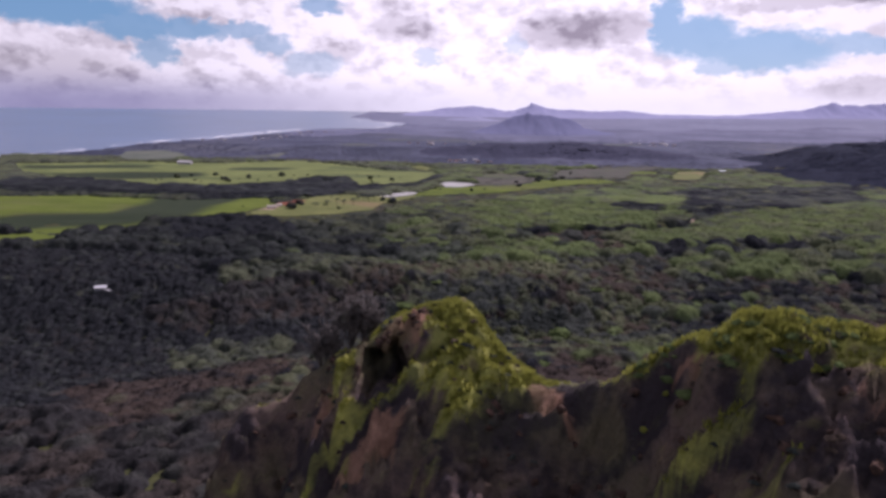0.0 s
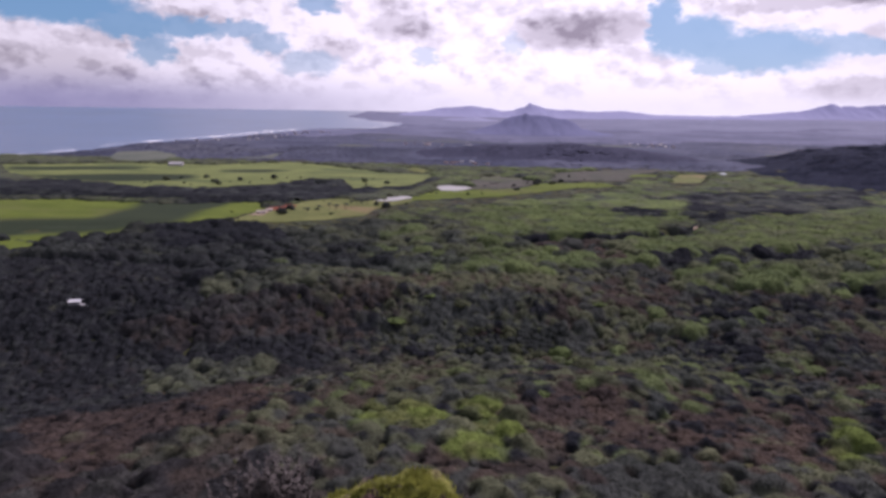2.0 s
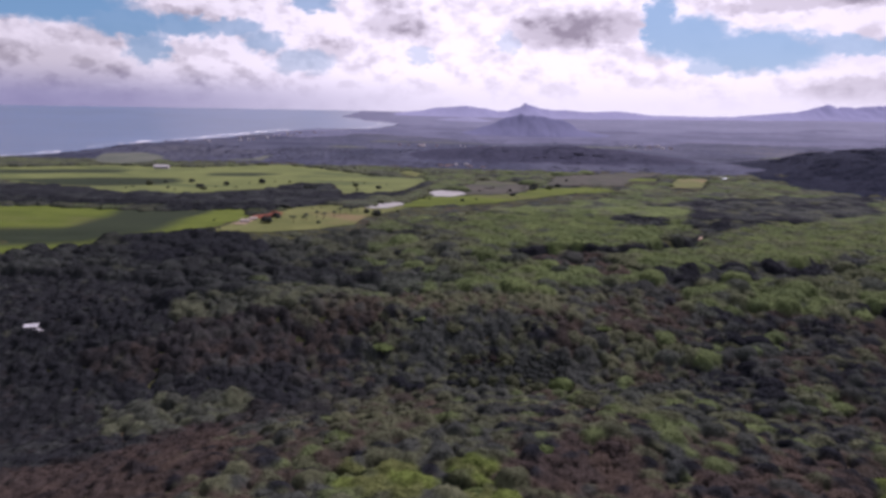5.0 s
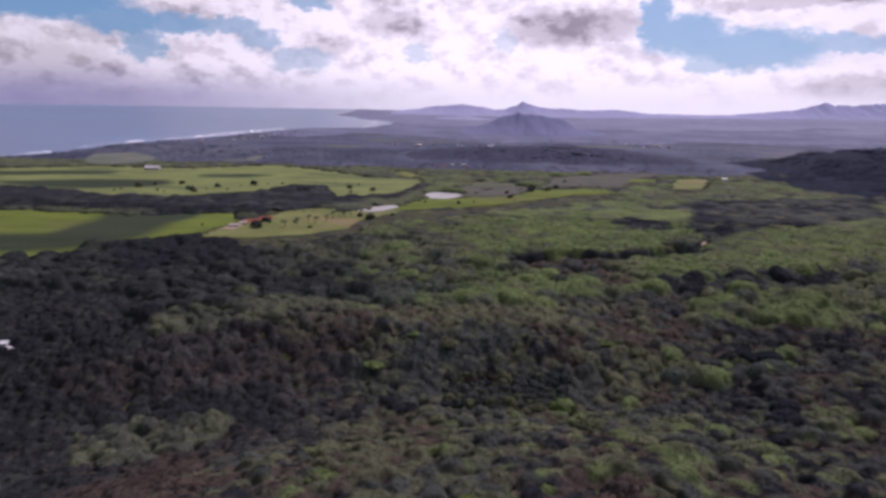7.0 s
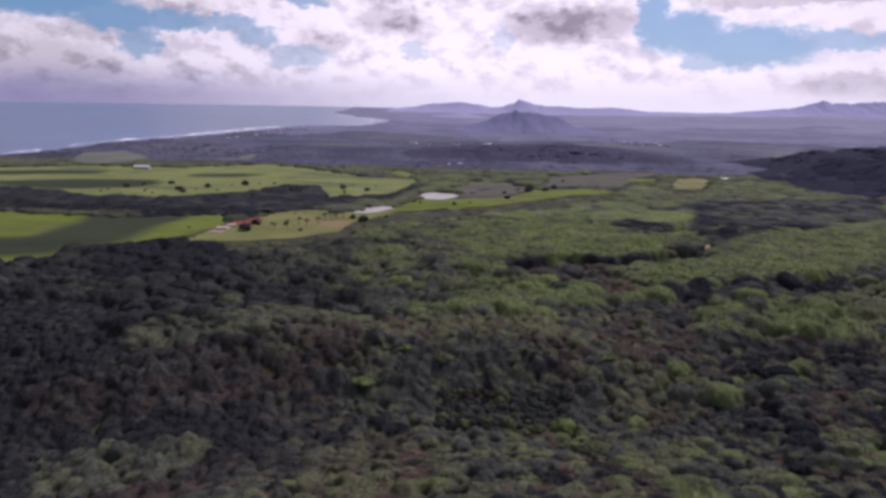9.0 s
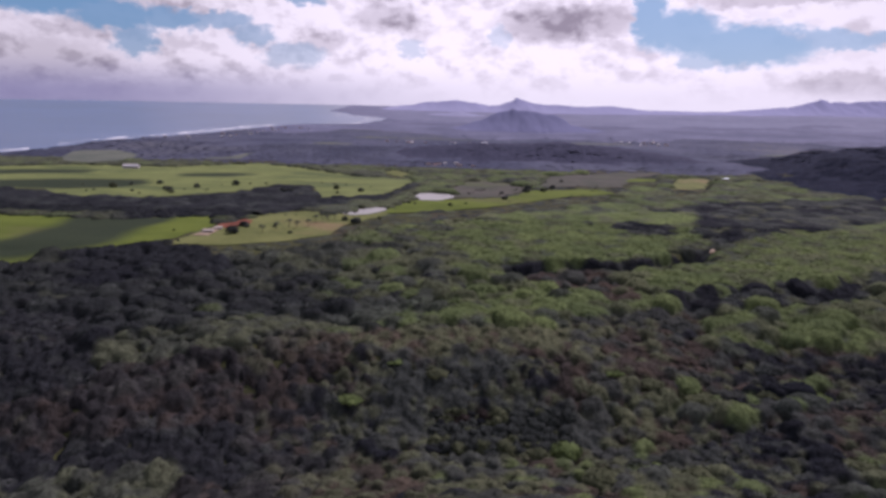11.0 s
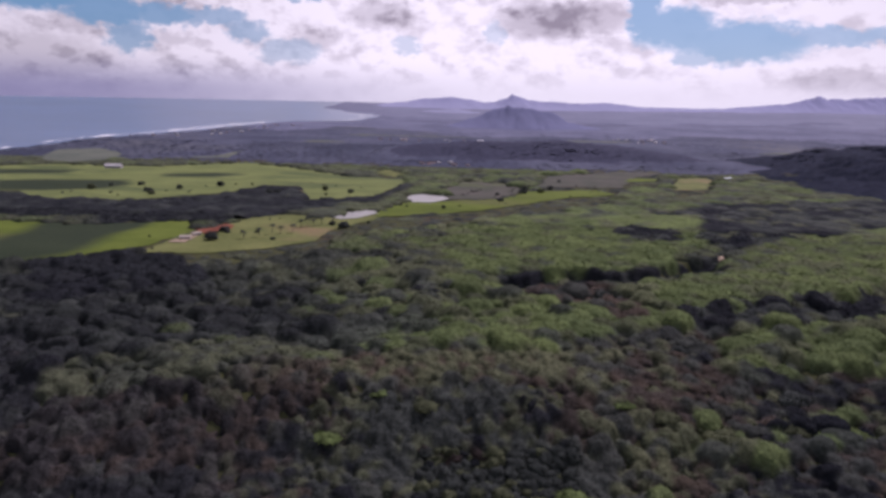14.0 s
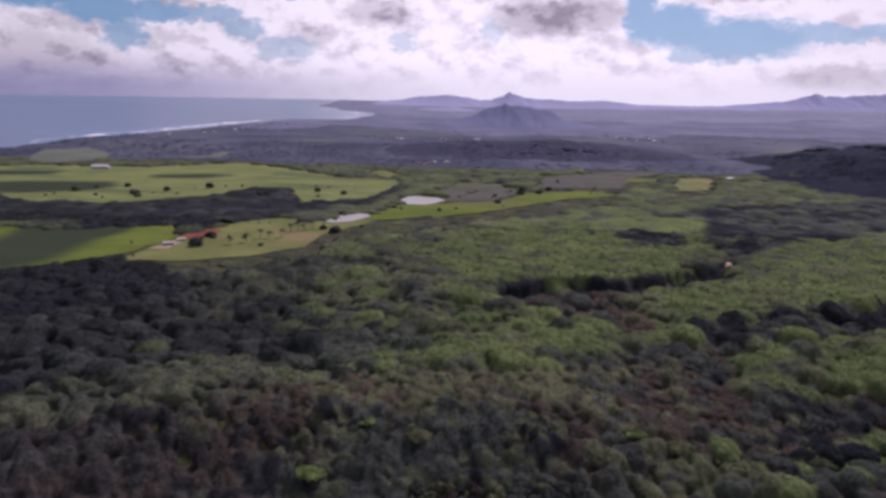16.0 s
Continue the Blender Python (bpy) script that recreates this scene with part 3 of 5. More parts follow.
# the inner outlines of these two pastures are painted cloud shade
field("field_near", [(-660, 735), (-588, 752), (-532, 769), (-447, 760), (-382, 757), (-293, 792), (-271, 745), (-285, 678), (-318, 647), (-360, 608), (-395, 570), (-429, 552), (-560, 600)], FIELD_BRIGHT, "bright green pasture with a painted band of cloud shade", "field", 0.5,
      [[(-570, 590), (-500, 632), (-420, 651), (-424, 699), (-438, 762), (-432, 790), (-402, 810), (-355, 801), (-329, 774), (-337, 722), (-329, 684), (-327, 641), (-352, 620), (-381, 600), (-480, 560)]])
field("field_far", [(-960, 1150), (-873, 1180), (-756, 1243), (-587, 1250), (-435, 1352), (-324, 1282), (-219, 1193), (-115, 1167), (-109, 1130), (-138, 990), (-199, 940), (-223, 950), (-262, 1060), (-299, 1058), (-333, 985), (-389, 928), (-425, 905), (-457, 893), (-537, 898), (-598, 940), (-676, 940), (-780, 990)],
      FIELD_SOFT, "wide bright green pasture with painted strips of cloud shade", "field", 0.45,
      [[(-830, 1000), (-737, 1010), (-634, 1058), (-520, 1070), (-488, 1026), (-508, 985), (-576, 948), (-660, 945), (-760, 985)],
       [(-900, 1120), (-835, 1131), (-754, 1161), (-655, 1168), (-653, 1132), (-789, 1080), (-860, 1070)],
       [(-513, 1148), (-429, 1186), (-374, 1174), (-417, 1130), (-490, 1120)]])
field("field_wedge", [(-185, 1256), (-177, 1309), (-124, 1235), (-137, 1190)], FIELD_OLIVE, "small pale green pasture beyond the track", "field", 0.7)
field("field_olive", [(-290, 655), (-278, 668), (-273, 717), (-260, 768), (-239, 820), (-204, 839), (-167, 829), (-146, 825), (-117, 854), (-107, 832), (-143, 762), (-147, 715), (-183, 682), (-220, 658), (-244, 655)], FIELD_OLIVE, "rough olive pasture with scattered bushes", "field", 0.7)
field("field_green", [(-118, 858), (-105, 925), (-89, 952), (-32, 966), (30, 990), (76, 1076), (173, 1098), (195, 1062), (112, 1010), (44, 944), (-1, 898), (-57, 868), (-109, 840)], FIELD_BRIGHT, "bright green strip of pasture beside the ponds", "field", 0.9)
field("field_fallow", [(-48, 975), (-53, 1058), (-22, 1173), (39, 1149), (78, 1107), (62, 1068), (22, 996)], FIELD_FALLOW, "grey-brown fallow field", "field", 0.55)
field("field_brown", [(88, 1123), (116, 1273), (259, 1360), (340, 1370), (259, 1254), (218, 1144)], FIELD_FALLOW, "grey-brown scrubby field before the far woods", "field", 0.6)
field("field_yellow", [(280, 1130), (345, 1300), (400, 1300), (405, 1265), (348, 1150)], FIELD_OLIVE, "yellow-green clearing before the hill", "field", 0.5)
field("field_sliver", [(238, 1217), (257, 1262), (307, 1268), (308, 1238)], FIELD_BRIGHT, "narrow bright green clearing", "field", 0.7)
field("field_coast", [(-837, 1314), (-924, 1502), (-865, 1564), (-761, 1475), (-706, 1352), (-745, 1280)], FIELD_FAR, "olive grassland near the coast", "field", 0.6)
field("field_knoll", [(-623, 1402), (-549, 1462), (-546, 1600), (-512, 1431)], FIELD_FAR, "olive grassland near the coast", "field", 0.6)
field("field_corner", [(-470, 480), (-400, 510), (-390, 535), (-440, 550), (-520, 520)], FIELD_BRIGHT, "small bright green clearing in the woods", "field", 0.9)
for n in range(16):
    r = random.Random(50 + n)
    x, y, w, d = r.uniform(-500, 900), r.uniform(1380, 2350), r.uniform(60, 190), r.uniform(18, 45)
    if float(dark_hill(x, y) + wood_ridge(x, y)) < 1 and float(dark_hill(x + w, y) + wood_ridge(x + w, y)) < 1:
        field("field_distant_%d" % (n + 1), [(x - w, y - d), (x - w * 0.4, y + d), (x + w * 0.7, y + d * 0.8), (x + w, y - d * 0.3), (x + w * 0.2, y - d * 1.2)], FIELD_FAR, "pale far clearing on the coastal plain", "field", 0.6)
field("pond_1", [(-97, 966), (-90, 1003), (-76, 1012), (-50, 1011), (-37, 980), (-60, 945), (-84, 945)], POND, "pale grey pond", "pond", 1.3)
field("pond_2", [(-160, 826), (-152, 854), (-136, 878), (-124, 882), (-114, 862), (-130, 830), (-146, 820)], POND, "pale grey pond", "pond", 1.3)
field("stream", [(206, 698), (210, 718), (215, 718), (211, 698)], PALE_EARTH, "pale bare bank of a stream between the trees", "stream", 1.3)
field("red_earth", [(-270, 740), (-264, 756), (-254, 775), (-243, 770), (-241, 749), (-254, 727)], RED_EARTH, "bare red earth of a building site", "earth", 1.3)
field("pale_earth", [(-273, 690), (-268, 715), (-262, 738), (-257, 717), (-257, 692)], PALE_EARTH, "pale bare earth beside the red soil", "earth", 1.3)

# ---- the rocky ridge under the start of the flight ----
CREST_X = (-75, -48, -34, -27.5, -26.3, -25, -23.2, -19.3, -17.2, -15.2, -11.9, -10.2, -7.7, -5.2, -2.7, -1.4, 0, 1.8, 4.3, 6.2, 8.6, 9.4, 11.4, 13.1, 14.8, 16.9, 19.4, 22.5, 40, 70, 110, 150, 185, 215)
CREST_Y = (46, 48, 50, 52, 52, 52.2, 52.7, 53.5, 54, 54.6, 55.4, 55.6, 56, 56, 55.4, 55.1, 54, 52.3, 49.9, 48.3, 46.3, 45.5, 42.8, 40.8, 38.8, 37.8, 37.5, 37.1, 38, 45, 56, 62, 60, 58)
CREST_Z = (-10, 4, 40, 74, 82.5, 87.6, 89.8, 91.2, 93.6, 95.2, 96.4, 98.3, 99.8, 100.2, 100.1, 99.3, 97.9, 96.3, 95.7, 95.8, 97, 98.2, 101.2, 103.5, 105.2, 106, 105.5, 105.8, 106, 98, 78, 56, 24, -14)


def off_crest(x, y):
    """How far a place lies before the line of the crest."""
    return np.interp(x, CREST_X, CREST_Y) + 0.8 * fbm(x * 0.25, 1.5, 0, 3, 41) - y


def ledge(x):
    """Where the grassy ledge below the top runs: its distance before the crest."""
    return np.interp(x, (-17, -15, -13, -10.7, -6.2), (9.4, 8.0, 6.8, 6.2, 5.7))


def ridge_height(x, y):
    x, y = np.asarray(x, float), np.asarray(y, float)
    zc = np.interp(x, CREST_X, CREST_Z) + 0.4 * fbm(x * 0.5, 2.5, 0, 3, 42)
    d = off_crest(x, y)
    # buttresses and gullies run slantwise down the face
    slant = x + 1.7 * np.clip(d, 0, 20)
    rib = fbm(slant * 0.16, 0.02 * y, 0, 3, 43)
    front = np.clip(d, 0, None)
    back = np.clip(-d, 0, None)
    soft = 2.1 + 0.9 * step(-18, -13, x)
    front = np.sqrt(front ** 2 + soft ** 2) - soft
    back = np.sqrt(back ** 2 + soft ** 2) - soft
    z = zc - front * 1.45 - back * 1.75 - 0.40 * rib * np.minimum(front, 16) - 0.3 * rib * np.minimum(back, 14)
    # far down, the slopes run out into the plain
    z = np.where(z < 45, 45 - 60 * (1 - np.exp((z - 45) / 60)), z)
    # the rib below the hollow, the shoulder on its one side, the gully farther out
    low_rib, edge = d - ledge(x), x + 12.2 - 0.15 * (d - 1.6)
    z = z + 1.3 * np.exp(-(low_rib / 0.9) ** 2) * step(-18, -15, x) * (1 - step(-7, -4.5, x))
    z = z + 1.4 * np.exp(-((edge + 1.1) / 1.3) ** 2) * step(0.8, 2.0, d) * (1 - step(9, 14, d))
    z = z - 4.5 * np.exp(-((x + 19.5 + 0.5 * (d - 4)) / 2.6) ** 2) * step(0.8, 3.0, d) * (1 - step(18, 26, d))
    # the dark recess under the hill beside the saddle, and the spur that falls from that hill
    z = z - 3.2 * step(6.0, 8.0, x + 0.4 * d) * (1 - step(12.0, 13.5, x + 0.4 * d)) * step(0.9, 2.2, d) * (1 - step(5, 9, d))
    z = z + 1.5 * np.exp(-((x - 14.8 + 2.0 * (d - 4.9)) / 1.3) ** 2) * step(3, 5, d) * (1 - step(14, 22, d))
    rough = fbm(x * 0.7, y * 0.7, z * 0.25, 5, 44) - 0.7 * np.abs(fbm(slant * 0.55, y * 0.2, 3, 4, 40))
    crag = 1 - np.abs(fbm(slant * 1.3, y * 0.8, z * 0.5, 3, 53))
    return z + 1.1 * rough * step(0.3, 2.5, np.abs(d)) + (0.8 * crag + 0.35 * fbm(slant * 2.4, y * 1.6, z, 3, 54)) * step(0.8, 3.0, d) + 0.18 * fbm(x * 2.2, y * 2.2, 0, 3, 45)


def hollow(x, y):
    """The three-sided cave below the top: how far a place on the face is set back into the rock."""
    d = off_crest(x, y)
    below = step(0.0, 0.9, 1.32 * (d - 0.8) - (x + 11.9)) * step(0.0, 0.6, ledge(x) - 0.2 - d)
    return 4.2 * below * step(0.0, 0.6, x + 12.2 - 0.15 * (d - 1.6)) * step(0.9, 1.4, d)


def spot(x, y, a, b, ra, rb):
    return np.exp(-((x - a) / ra) ** 2 - ((y - b) / rb) ** 2)


def turf(x, y):
    """Where grass holds: the crest, the flank of the top, the spurs and the hill beside the saddle."""
    d = off_crest(x, y)
    low_rib, edge = d - ledge(x), x + 12.2 - 0.15 * (d - 1.6)
    g = 1.0 * np.exp(-((d + 0.6) / 1.4) ** 2) * (0.35 + 0.65 * step(-16, -10, x)) + 1.2 * spot(x, d, -1.2, 2.2, 3.0, 3.0) + 0.60 * spot(x, d, -3.8, 5.5, 2.6, 2.6)
    g = g + 0.70 * spot(x, d, -4.2, 2.6, 2.4, 2.4) + 0.75 * spot(x, d, 1.2, 2.6, 2.2, 1.8) + 0.40 * spot(x, d, -2.2, 7.2, 2.4, 1.6)
    g = g + 0.95 * np.exp(-((low_rib - 0.3) / 0.6) ** 2) * step(-19, -16, x) * (1 - step(-6.5, -4, x))
    g = g + 0.62 * np.exp(-((edge + 1.1) / 1.1) ** 2) * step(0.8, 1.8, d) * (1 - step(8, 12, d)) - 2 * hollow(x, y)
    g = g + 0.75 * step(12.0, 14.5, x) * (1 - step(1.8, 4.2, d)) + 0.62 * np.exp(-((x - 14.8 + 2.0 * (d - 4.9)) / 0.55) ** 2) * step(3.2, 5, d) * (1 - step(10, 15, d))
    g = g + 0.5 * step(1.5, 4, -d)
    return np.clip((g - 0.38 + 0.50 * fbm(x * 0.55 + 0.5 * d, y * 0.35, 0, 5, 47)) * 1.6, 0, 1)


def earth(x, y):
    """Where red-brown earth lies bare."""
    d = off_crest(x, y)
    e = 1.8 * spot(x, d, -8.0, 2.0, 1.9, 1.6) + 1.2 * spot(x, d, -10.0, 8.6, 2.6, 1.2) + 0.8 * spot(x, d, 4.2, 2.0, 3.2, 1.2) + 0.7 * spot(x, d, 20.9, 3.2, 2.6, 1.6) + 0.6 * spot(x, d, -14.6, 4.5, 1.2, 3) + 0.5 * spot(x, d, 13, 1.6, 1.6, 0.8)
    return np.clip(e * 1.5 - 0.35 + 0.5 * fbm(x * 0.5, y * 0.5, 0, 4, 48), 0, 1)


def make_ridge():
    xs = np.concatenate([np.arange(-90, -32, 2.0), np.arange(-32, 42, 0.28), np.arange(42, 226, 2.0)])
    ys = np.concatenate([np.arange(-70, 18, 1.5), np.arange(18, 64, 0.28), np.arange(64, 150, 1.5)])
    X, Y = np.meshgrid(xs, ys)
    Z = np.maximum(ridge_height(X, Y), -12)
    # break the even grid with sideways knocks
    K = 0.16 * fbm(X * 0.9, Y * 0.9, Z * 0.5, 3, 46)
    me = mesh_from("rock_ridge", np.stack([X + K, Y - 2.2 * K + hollow(X, Y), Z - 0.25 * hollow(X, Y)], -1).reshape(-1, 3), grid_faces(len(xs), len(ys)), RIDGE)
    layer = me.color_attributes.new("cover", "FLOAT_COLOR", "POINT")
    near = 1 - step(5, 14, np.abs(off_crest(X, Y) - 8) - 8)
    G = np.maximum(turf(X, Y) * near, (1 - near) * (0.3 + 0.4 * fbm(X * 0.06, Y * 0.06, 0, 3, 49)))
    C = np.stack([G, earth(X, Y), X + 1.7 * np.clip(off_crest(X, Y), 0, 20), 0 * X + 1], -1)
    layer.data.foreach_set("color", C.astype(np.float32).ravel())
    return tagged(new("rock_ridge", me), "steep dark rock ridge with yellow-green grass along its crest", "ridge")


ridge = make_ridge()


def outcrop(seed):
    """A broken lump of rock: a coarse ball cut by flat faces."""
    r = random.Random(seed)
    bm = bmesh.new()
    bmesh.ops.create_icosphere(bm, subdivisions=2, radius=1)
    for _ in range(9):
        n = Vector((r.gauss(0, 1), r.gauss(0, 1), r.gauss(0, 1))).normalized()
        k = r.uniform(0.45, 0.8)
        for v in bm.verts:
            over = v.co.dot(n) - k
            if over > 0:
                v.co -= n * over
    for v in bm.verts:
        v.co += Vector((r.gauss(0, 1), r.gauss(0, 1), r.gauss(0, 1))) * 0.03
        v.co.z *= 0.75
    return bm_mesh("rock", bm, ROCK)


shapes = [outcrop(s) for s in range(7)]
for n in range(230):
    if n < 100:
        x, d = random.uniform(-15, -3), random.uniform(1.0, 6.0)
    else:
        x, d = random.uniform(-22, 32), random.uniform(1.2, 9.0)
    y = float(np.interp(x, CREST_X, CREST_Y)) - d
    if float(turf(np.array([x]), np.array([y]))[0]) > 0.25 or float(hollow(x, y)) > 0.05:
        continue
    s = random.uniform(0.15, 0.62)
    ob = part("rock", random.choice(shapes), ridge)
    ob.matrix_basis = pose(x, y, float(ridge_height(x, y)) - 0.15 * s, random.uniform(-30, 30), random.uniform(-30, 30), random.uniform(0, 360)) @ Matrix.Diagonal((s, s * random.uniform(0.6, 1.2), s * random.uniform(0.7, 1.2), 1))


def grass_tufts():
    """Tufts of bent blades where grass holds on the crest and on the spurs."""
    n = 90000
    x, y = rng.uniform(-27, 34, n), rng.uniform(26, 60, n)
    e = 0.25
    z = ridge_height(x, y)
    sx, sy = (ridge_height(x + e, y) - z) / e, (ridge_height(x, y + e) - z) / e
    up = 1 / np.sqrt(1 + sx ** 2 + sy ** 2)
    keep = (hollow(x, y) < 0.1) & (turf(x, y) > 0.3 + 0.6 * rng.random(n)) & (up > 0.35)
    x, y, z = x[keep], y[keep], z[keep]
    m, blades = len(x), 5
    X, Y, Z = np.repeat(x, blades), np.repeat(y, blades), np.repeat(z, blades)
    a, h, w = rng.uniform(0, 6.28, m * blades), rng.uniform(0.12, 0.38, m * blades), rng.uniform(0.05, 0.10, m * blades)
    lean = rng.uniform(0.1, 0.6, m * blades)
    X, Y = X + rng.normal(0, 0.12, m * blades), Y + rng.normal(0, 0.12, m * blades)
    c, s = np.cos(a), np.sin(a)
    p0 = np.stack([X - s * w, Y + c * w, Z - 0.15], -1)
    p1 = np.stack([X + s * w, Y - c * w, Z - 0.15], -1)
    p2 = np.stack([X + c * lean * h, Y + s * lean * h, Z + h], -1)
    v = np.stack([p0, p1, p2], 1).reshape(-1, 3)
    me = mesh_from("grass", v, np.arange(len(v)).reshape(-1, 3), GRASS, False)
    tagged(new("grass", me), "yellow-green grass tufts on the rock ridge", "grass", kind="stuff")


GRASS = foliage("yellow-green grass", (0.19, 0.205, 0.044), (0.38, 0.38, 0.078), leaf=2.0, through_light=0.5)
grass_tufts()

# ---- plants: shapes ----


def ball(detail):
    bm = bmesh.new()
    bmesh.ops.create_icosphere(bm, subdivisions=detail, radius=1)
    bm.verts.ensure_lookup_table()
    v = np.array([p.co[:] for p in bm.verts])
    f = np.array([[p.index for p in q.verts] for q in bm.faces])
    bm.free()
    return v, f


def cut(v, f, floor):
    """Only what lies above a height."""
    keep = v[:, 2] > floor
    f = f[keep[f].all(1)]
    used = np.unique(f)
    back = np.zeros(len(v), int)
    back[used] = np.arange(len(used))
    return v[used], back[f]


def flakes(v, n, size, seed):
    """Loose leaf sprays on a crown, facing roughly outward, that break up its surface and its outline."""
    r = np.random.default_rng(seed)
    mid = v.mean(0) * np.array([1, 1, 0.6])
    c = v[r.integers(0, len(v), n)]
    out = c - mid
    out = out / (np.linalg.norm(out, axis=1, keepdims=True) + 1e-6) + np.array([0, 0, 0.5]) + r.normal(0, 0.45, (n, 3))
    out = out / np.linalg.norm(out, axis=1, keepdims=True)
    side = np.cross(out, r.normal(0, 1, (n, 3)))
    side = side / (np.linalg.norm(side, axis=1, keepdims=True) + 1e-6)
    other = np.cross(out, side)
    c = mid + (c - mid) * r.uniform(0.97, 1.12, (n, 1)) + r.normal(0, 0.035, (n, 3))
    k = size * r.uniform(0.6, 1.5, (n, 3))
    a = r.uniform(0, 6.28, (n, 1)) + np.array([[0, 2.1, 4.2]]) + r.uniform(-0.5, 0.5, (n, 3))
    p = c[:, None] + side[:, None] * (np.cos(a) * k)[..., None] + other[:, None] * (np.sin(a) * k)[..., None]
    return p.reshape(-1, 3), np.arange(n * 3).reshape(-1, 3)


def join(pieces):
    vs, fs, n = [], [], 0
    for v, f in pieces:
        vs.append(v)
        fs.append(f + n)
        n += len(v)
    return np.concatenate(vs), np.concatenate(fs)


def crown_shape(kind, detail, seed, loose=0, lobes=6):
    """A crown about one unit in radius, its base at zero: lobed dome, flat umbrella or twiggy scrub."""
    r = np.random.default_rng(seed)
    flat = {"dome": 0.7, "umbrella": 0.5, "scrub": 0.8}[kind]
    pieces = []
    for i in range(lobes):
        v, f = ball(detail)
        a = 6.28 * (i + r.uniform(-0.3, 0.3)) / max(1, lobes - 1)
        reach = 0.0 if i == 0 else r.uniform(0.42, 0.68)
        size = (r.uniform(0.5, 0.66) if i else 0.68) if lobes > 1 else 1.0
        n = v * 1.0
        rad = 1 + (0.20 if lobes > 1 else 0.34) * fbm(n[:, 0] * 2.1 + seed, n[:, 1] * 2.1 + i * 3, n[:, 2] * 2.1, 2, seed) + r.normal(0, 0.05, len(v))
        if kind == "scrub":
            rad = rad + r.uniform(-0.18, 0.28, len(v))
        v = v * rad[:, None] * size * np.array([1, 1, flat])
        v, f = cut(v, f, -0.30 * size * flat)
        v = v + np.array([reach * math.cos(a), reach * math.sin(a), (0.34 if i == 0 else r.uniform(0.02, 0.24)) * flat / 0.8 + 0.25])
        pieces.append((v, f))
    if loose:
        pieces.append(flakes(np.concatenate([p[0] for p in pieces]), loose, 0.11, seed + 1))
    return join(pieces)


def scatter(shapes, x, y, z, radius, tall, name, mat, label, category):
    """Many plants of a kind as one mesh."""
    if len(x) == 0:
        return
    which = rng.integers(0, len(shapes), len(x))
    vs, fs, n = [], [], 0
    for k, (v0, f0) in enumerate(shapes):
        i = np.nonzero(which == k)[0]
        if not len(i):
            continue
        a = rng.uniform(0, 6.28, len(i))
        c, s = np.cos(a)[:, None], np.sin(a)[:, None]
        R = radius[i][:, None]
        vx = (v0[None, :, 0] * c - v0[None, :, 1] * s) * R + x[i][:, None]
        vy = (v0[None, :, 0] * s + v0[None, :, 1] * c) * R + y[i][:, None]
        vz = v0[None, :, 2] * R * tall[i][:, None] + z[i][:, None]
        vs.append(np.stack([vx, vy, vz], -1).reshape(-1, 3))
        fs.append((f0[None] + (np.arange(len(i)) * len(v0))[:, None, None]).reshape(-1, 3) + n)
        n += len(i) * len(v0)
    me = mesh_from(name, np.concatenate(vs), np.concatenate(fs), mat)
    tagged(new(name, me), label, category, kind="stuff")


# ---- shrubs on the ridge ----


def ridge_shrubs(n, x0, x1, dmax, r0, r1, mat, name, label):
    x = rng.uniform(x0, x1, n)
    d = rng.uniform(-1.5, dmax, n)
    y = np.interp(x, CREST_X, CREST_Y) - d
    keep = (fbm(x * 0.35, y * 0.35, 0, 3, 55) > -0.15) & (hollow(x, y) < 0.05)
    x, y = x[keep], y[keep]
    shapes = [crown_shape("dome", 2, 40 + s, 160, 4) for s in range(5)]
    r = rng.uniform(r0, r1, len(x))
    scatter(shapes, x, y, ridge_height(x, y) - 0.45 * r, r, rng.uniform(0.7, 1.2, len(x)), name, mat, label, "shrubs")


ridge_shrubs(90, 10, 34, 4.0, 0.25, 0.65, LEAF_LIGHT, "ridge_shrubs", "olive green shrubs along the ridge crest")
ridge_shrubs(260, -24, 34, 11.0, 0.15, 0.42, LEAF_DARK, "ridge_scrub", "low dark scrub clinging to the rock face")
ridge_shrubs(260, -24, 34, 9.0, 0.15, 0.40, TREE_BROWN, "dry_scrub", "dry brown scrub clinging to the rock face")
ridge_shrubs(160, 6, 34, 2.5, 0.2, 0.5, GRASS, "crest_shrubs", "light green shrubs on the ridge crest")


def bare_shrub(x, y, seed):
    """A dark leafless shrub: a fan of thin forked stems with twigs."""
    r = random.Random(seed)
    ob = tagged(new("bare_shrub"), "dark leafless shrub on the shoulder of the ridge", "shrub")
    stems, twigs = [], []
    for n in range(16):
        a, lean, high = r.uniform(0, 6.28), r.uniform(0.05, 0.4), r.uniform(2.8, 5.0)
        tip = (lean * high * math.cos(a), lean * high * math.sin(a), high)
        stems.append(limb((0, 0, -0.3), tip, 0.05, 0.015, 5))
        for k in range(9):
            t = r.uniform(0.4, 1.0)
            b = tuple(c * t for c in tip)
            twigs.append(limb(b, (b[0] + r.uniform(-0.5, 0.5), b[1] + r.uniform(-0.5, 0.5), b[2] + r.uniform(0.2, 0.7)), 0.018, 0.006, 3))
    for stem in stems:
        part("stem", mesh_from("stem", *stem, DARK_BARK), ob)
    spray = np.array([p for v, f in twigs for p in v])
    part("crown", mesh_from("crown", *join(twigs + [flakes(spray, 1800, 0.13, seed)]), DARK_BARK), ob)
    ob.matrix_basis = pose(x, y, float(ridge_height(x, y)))


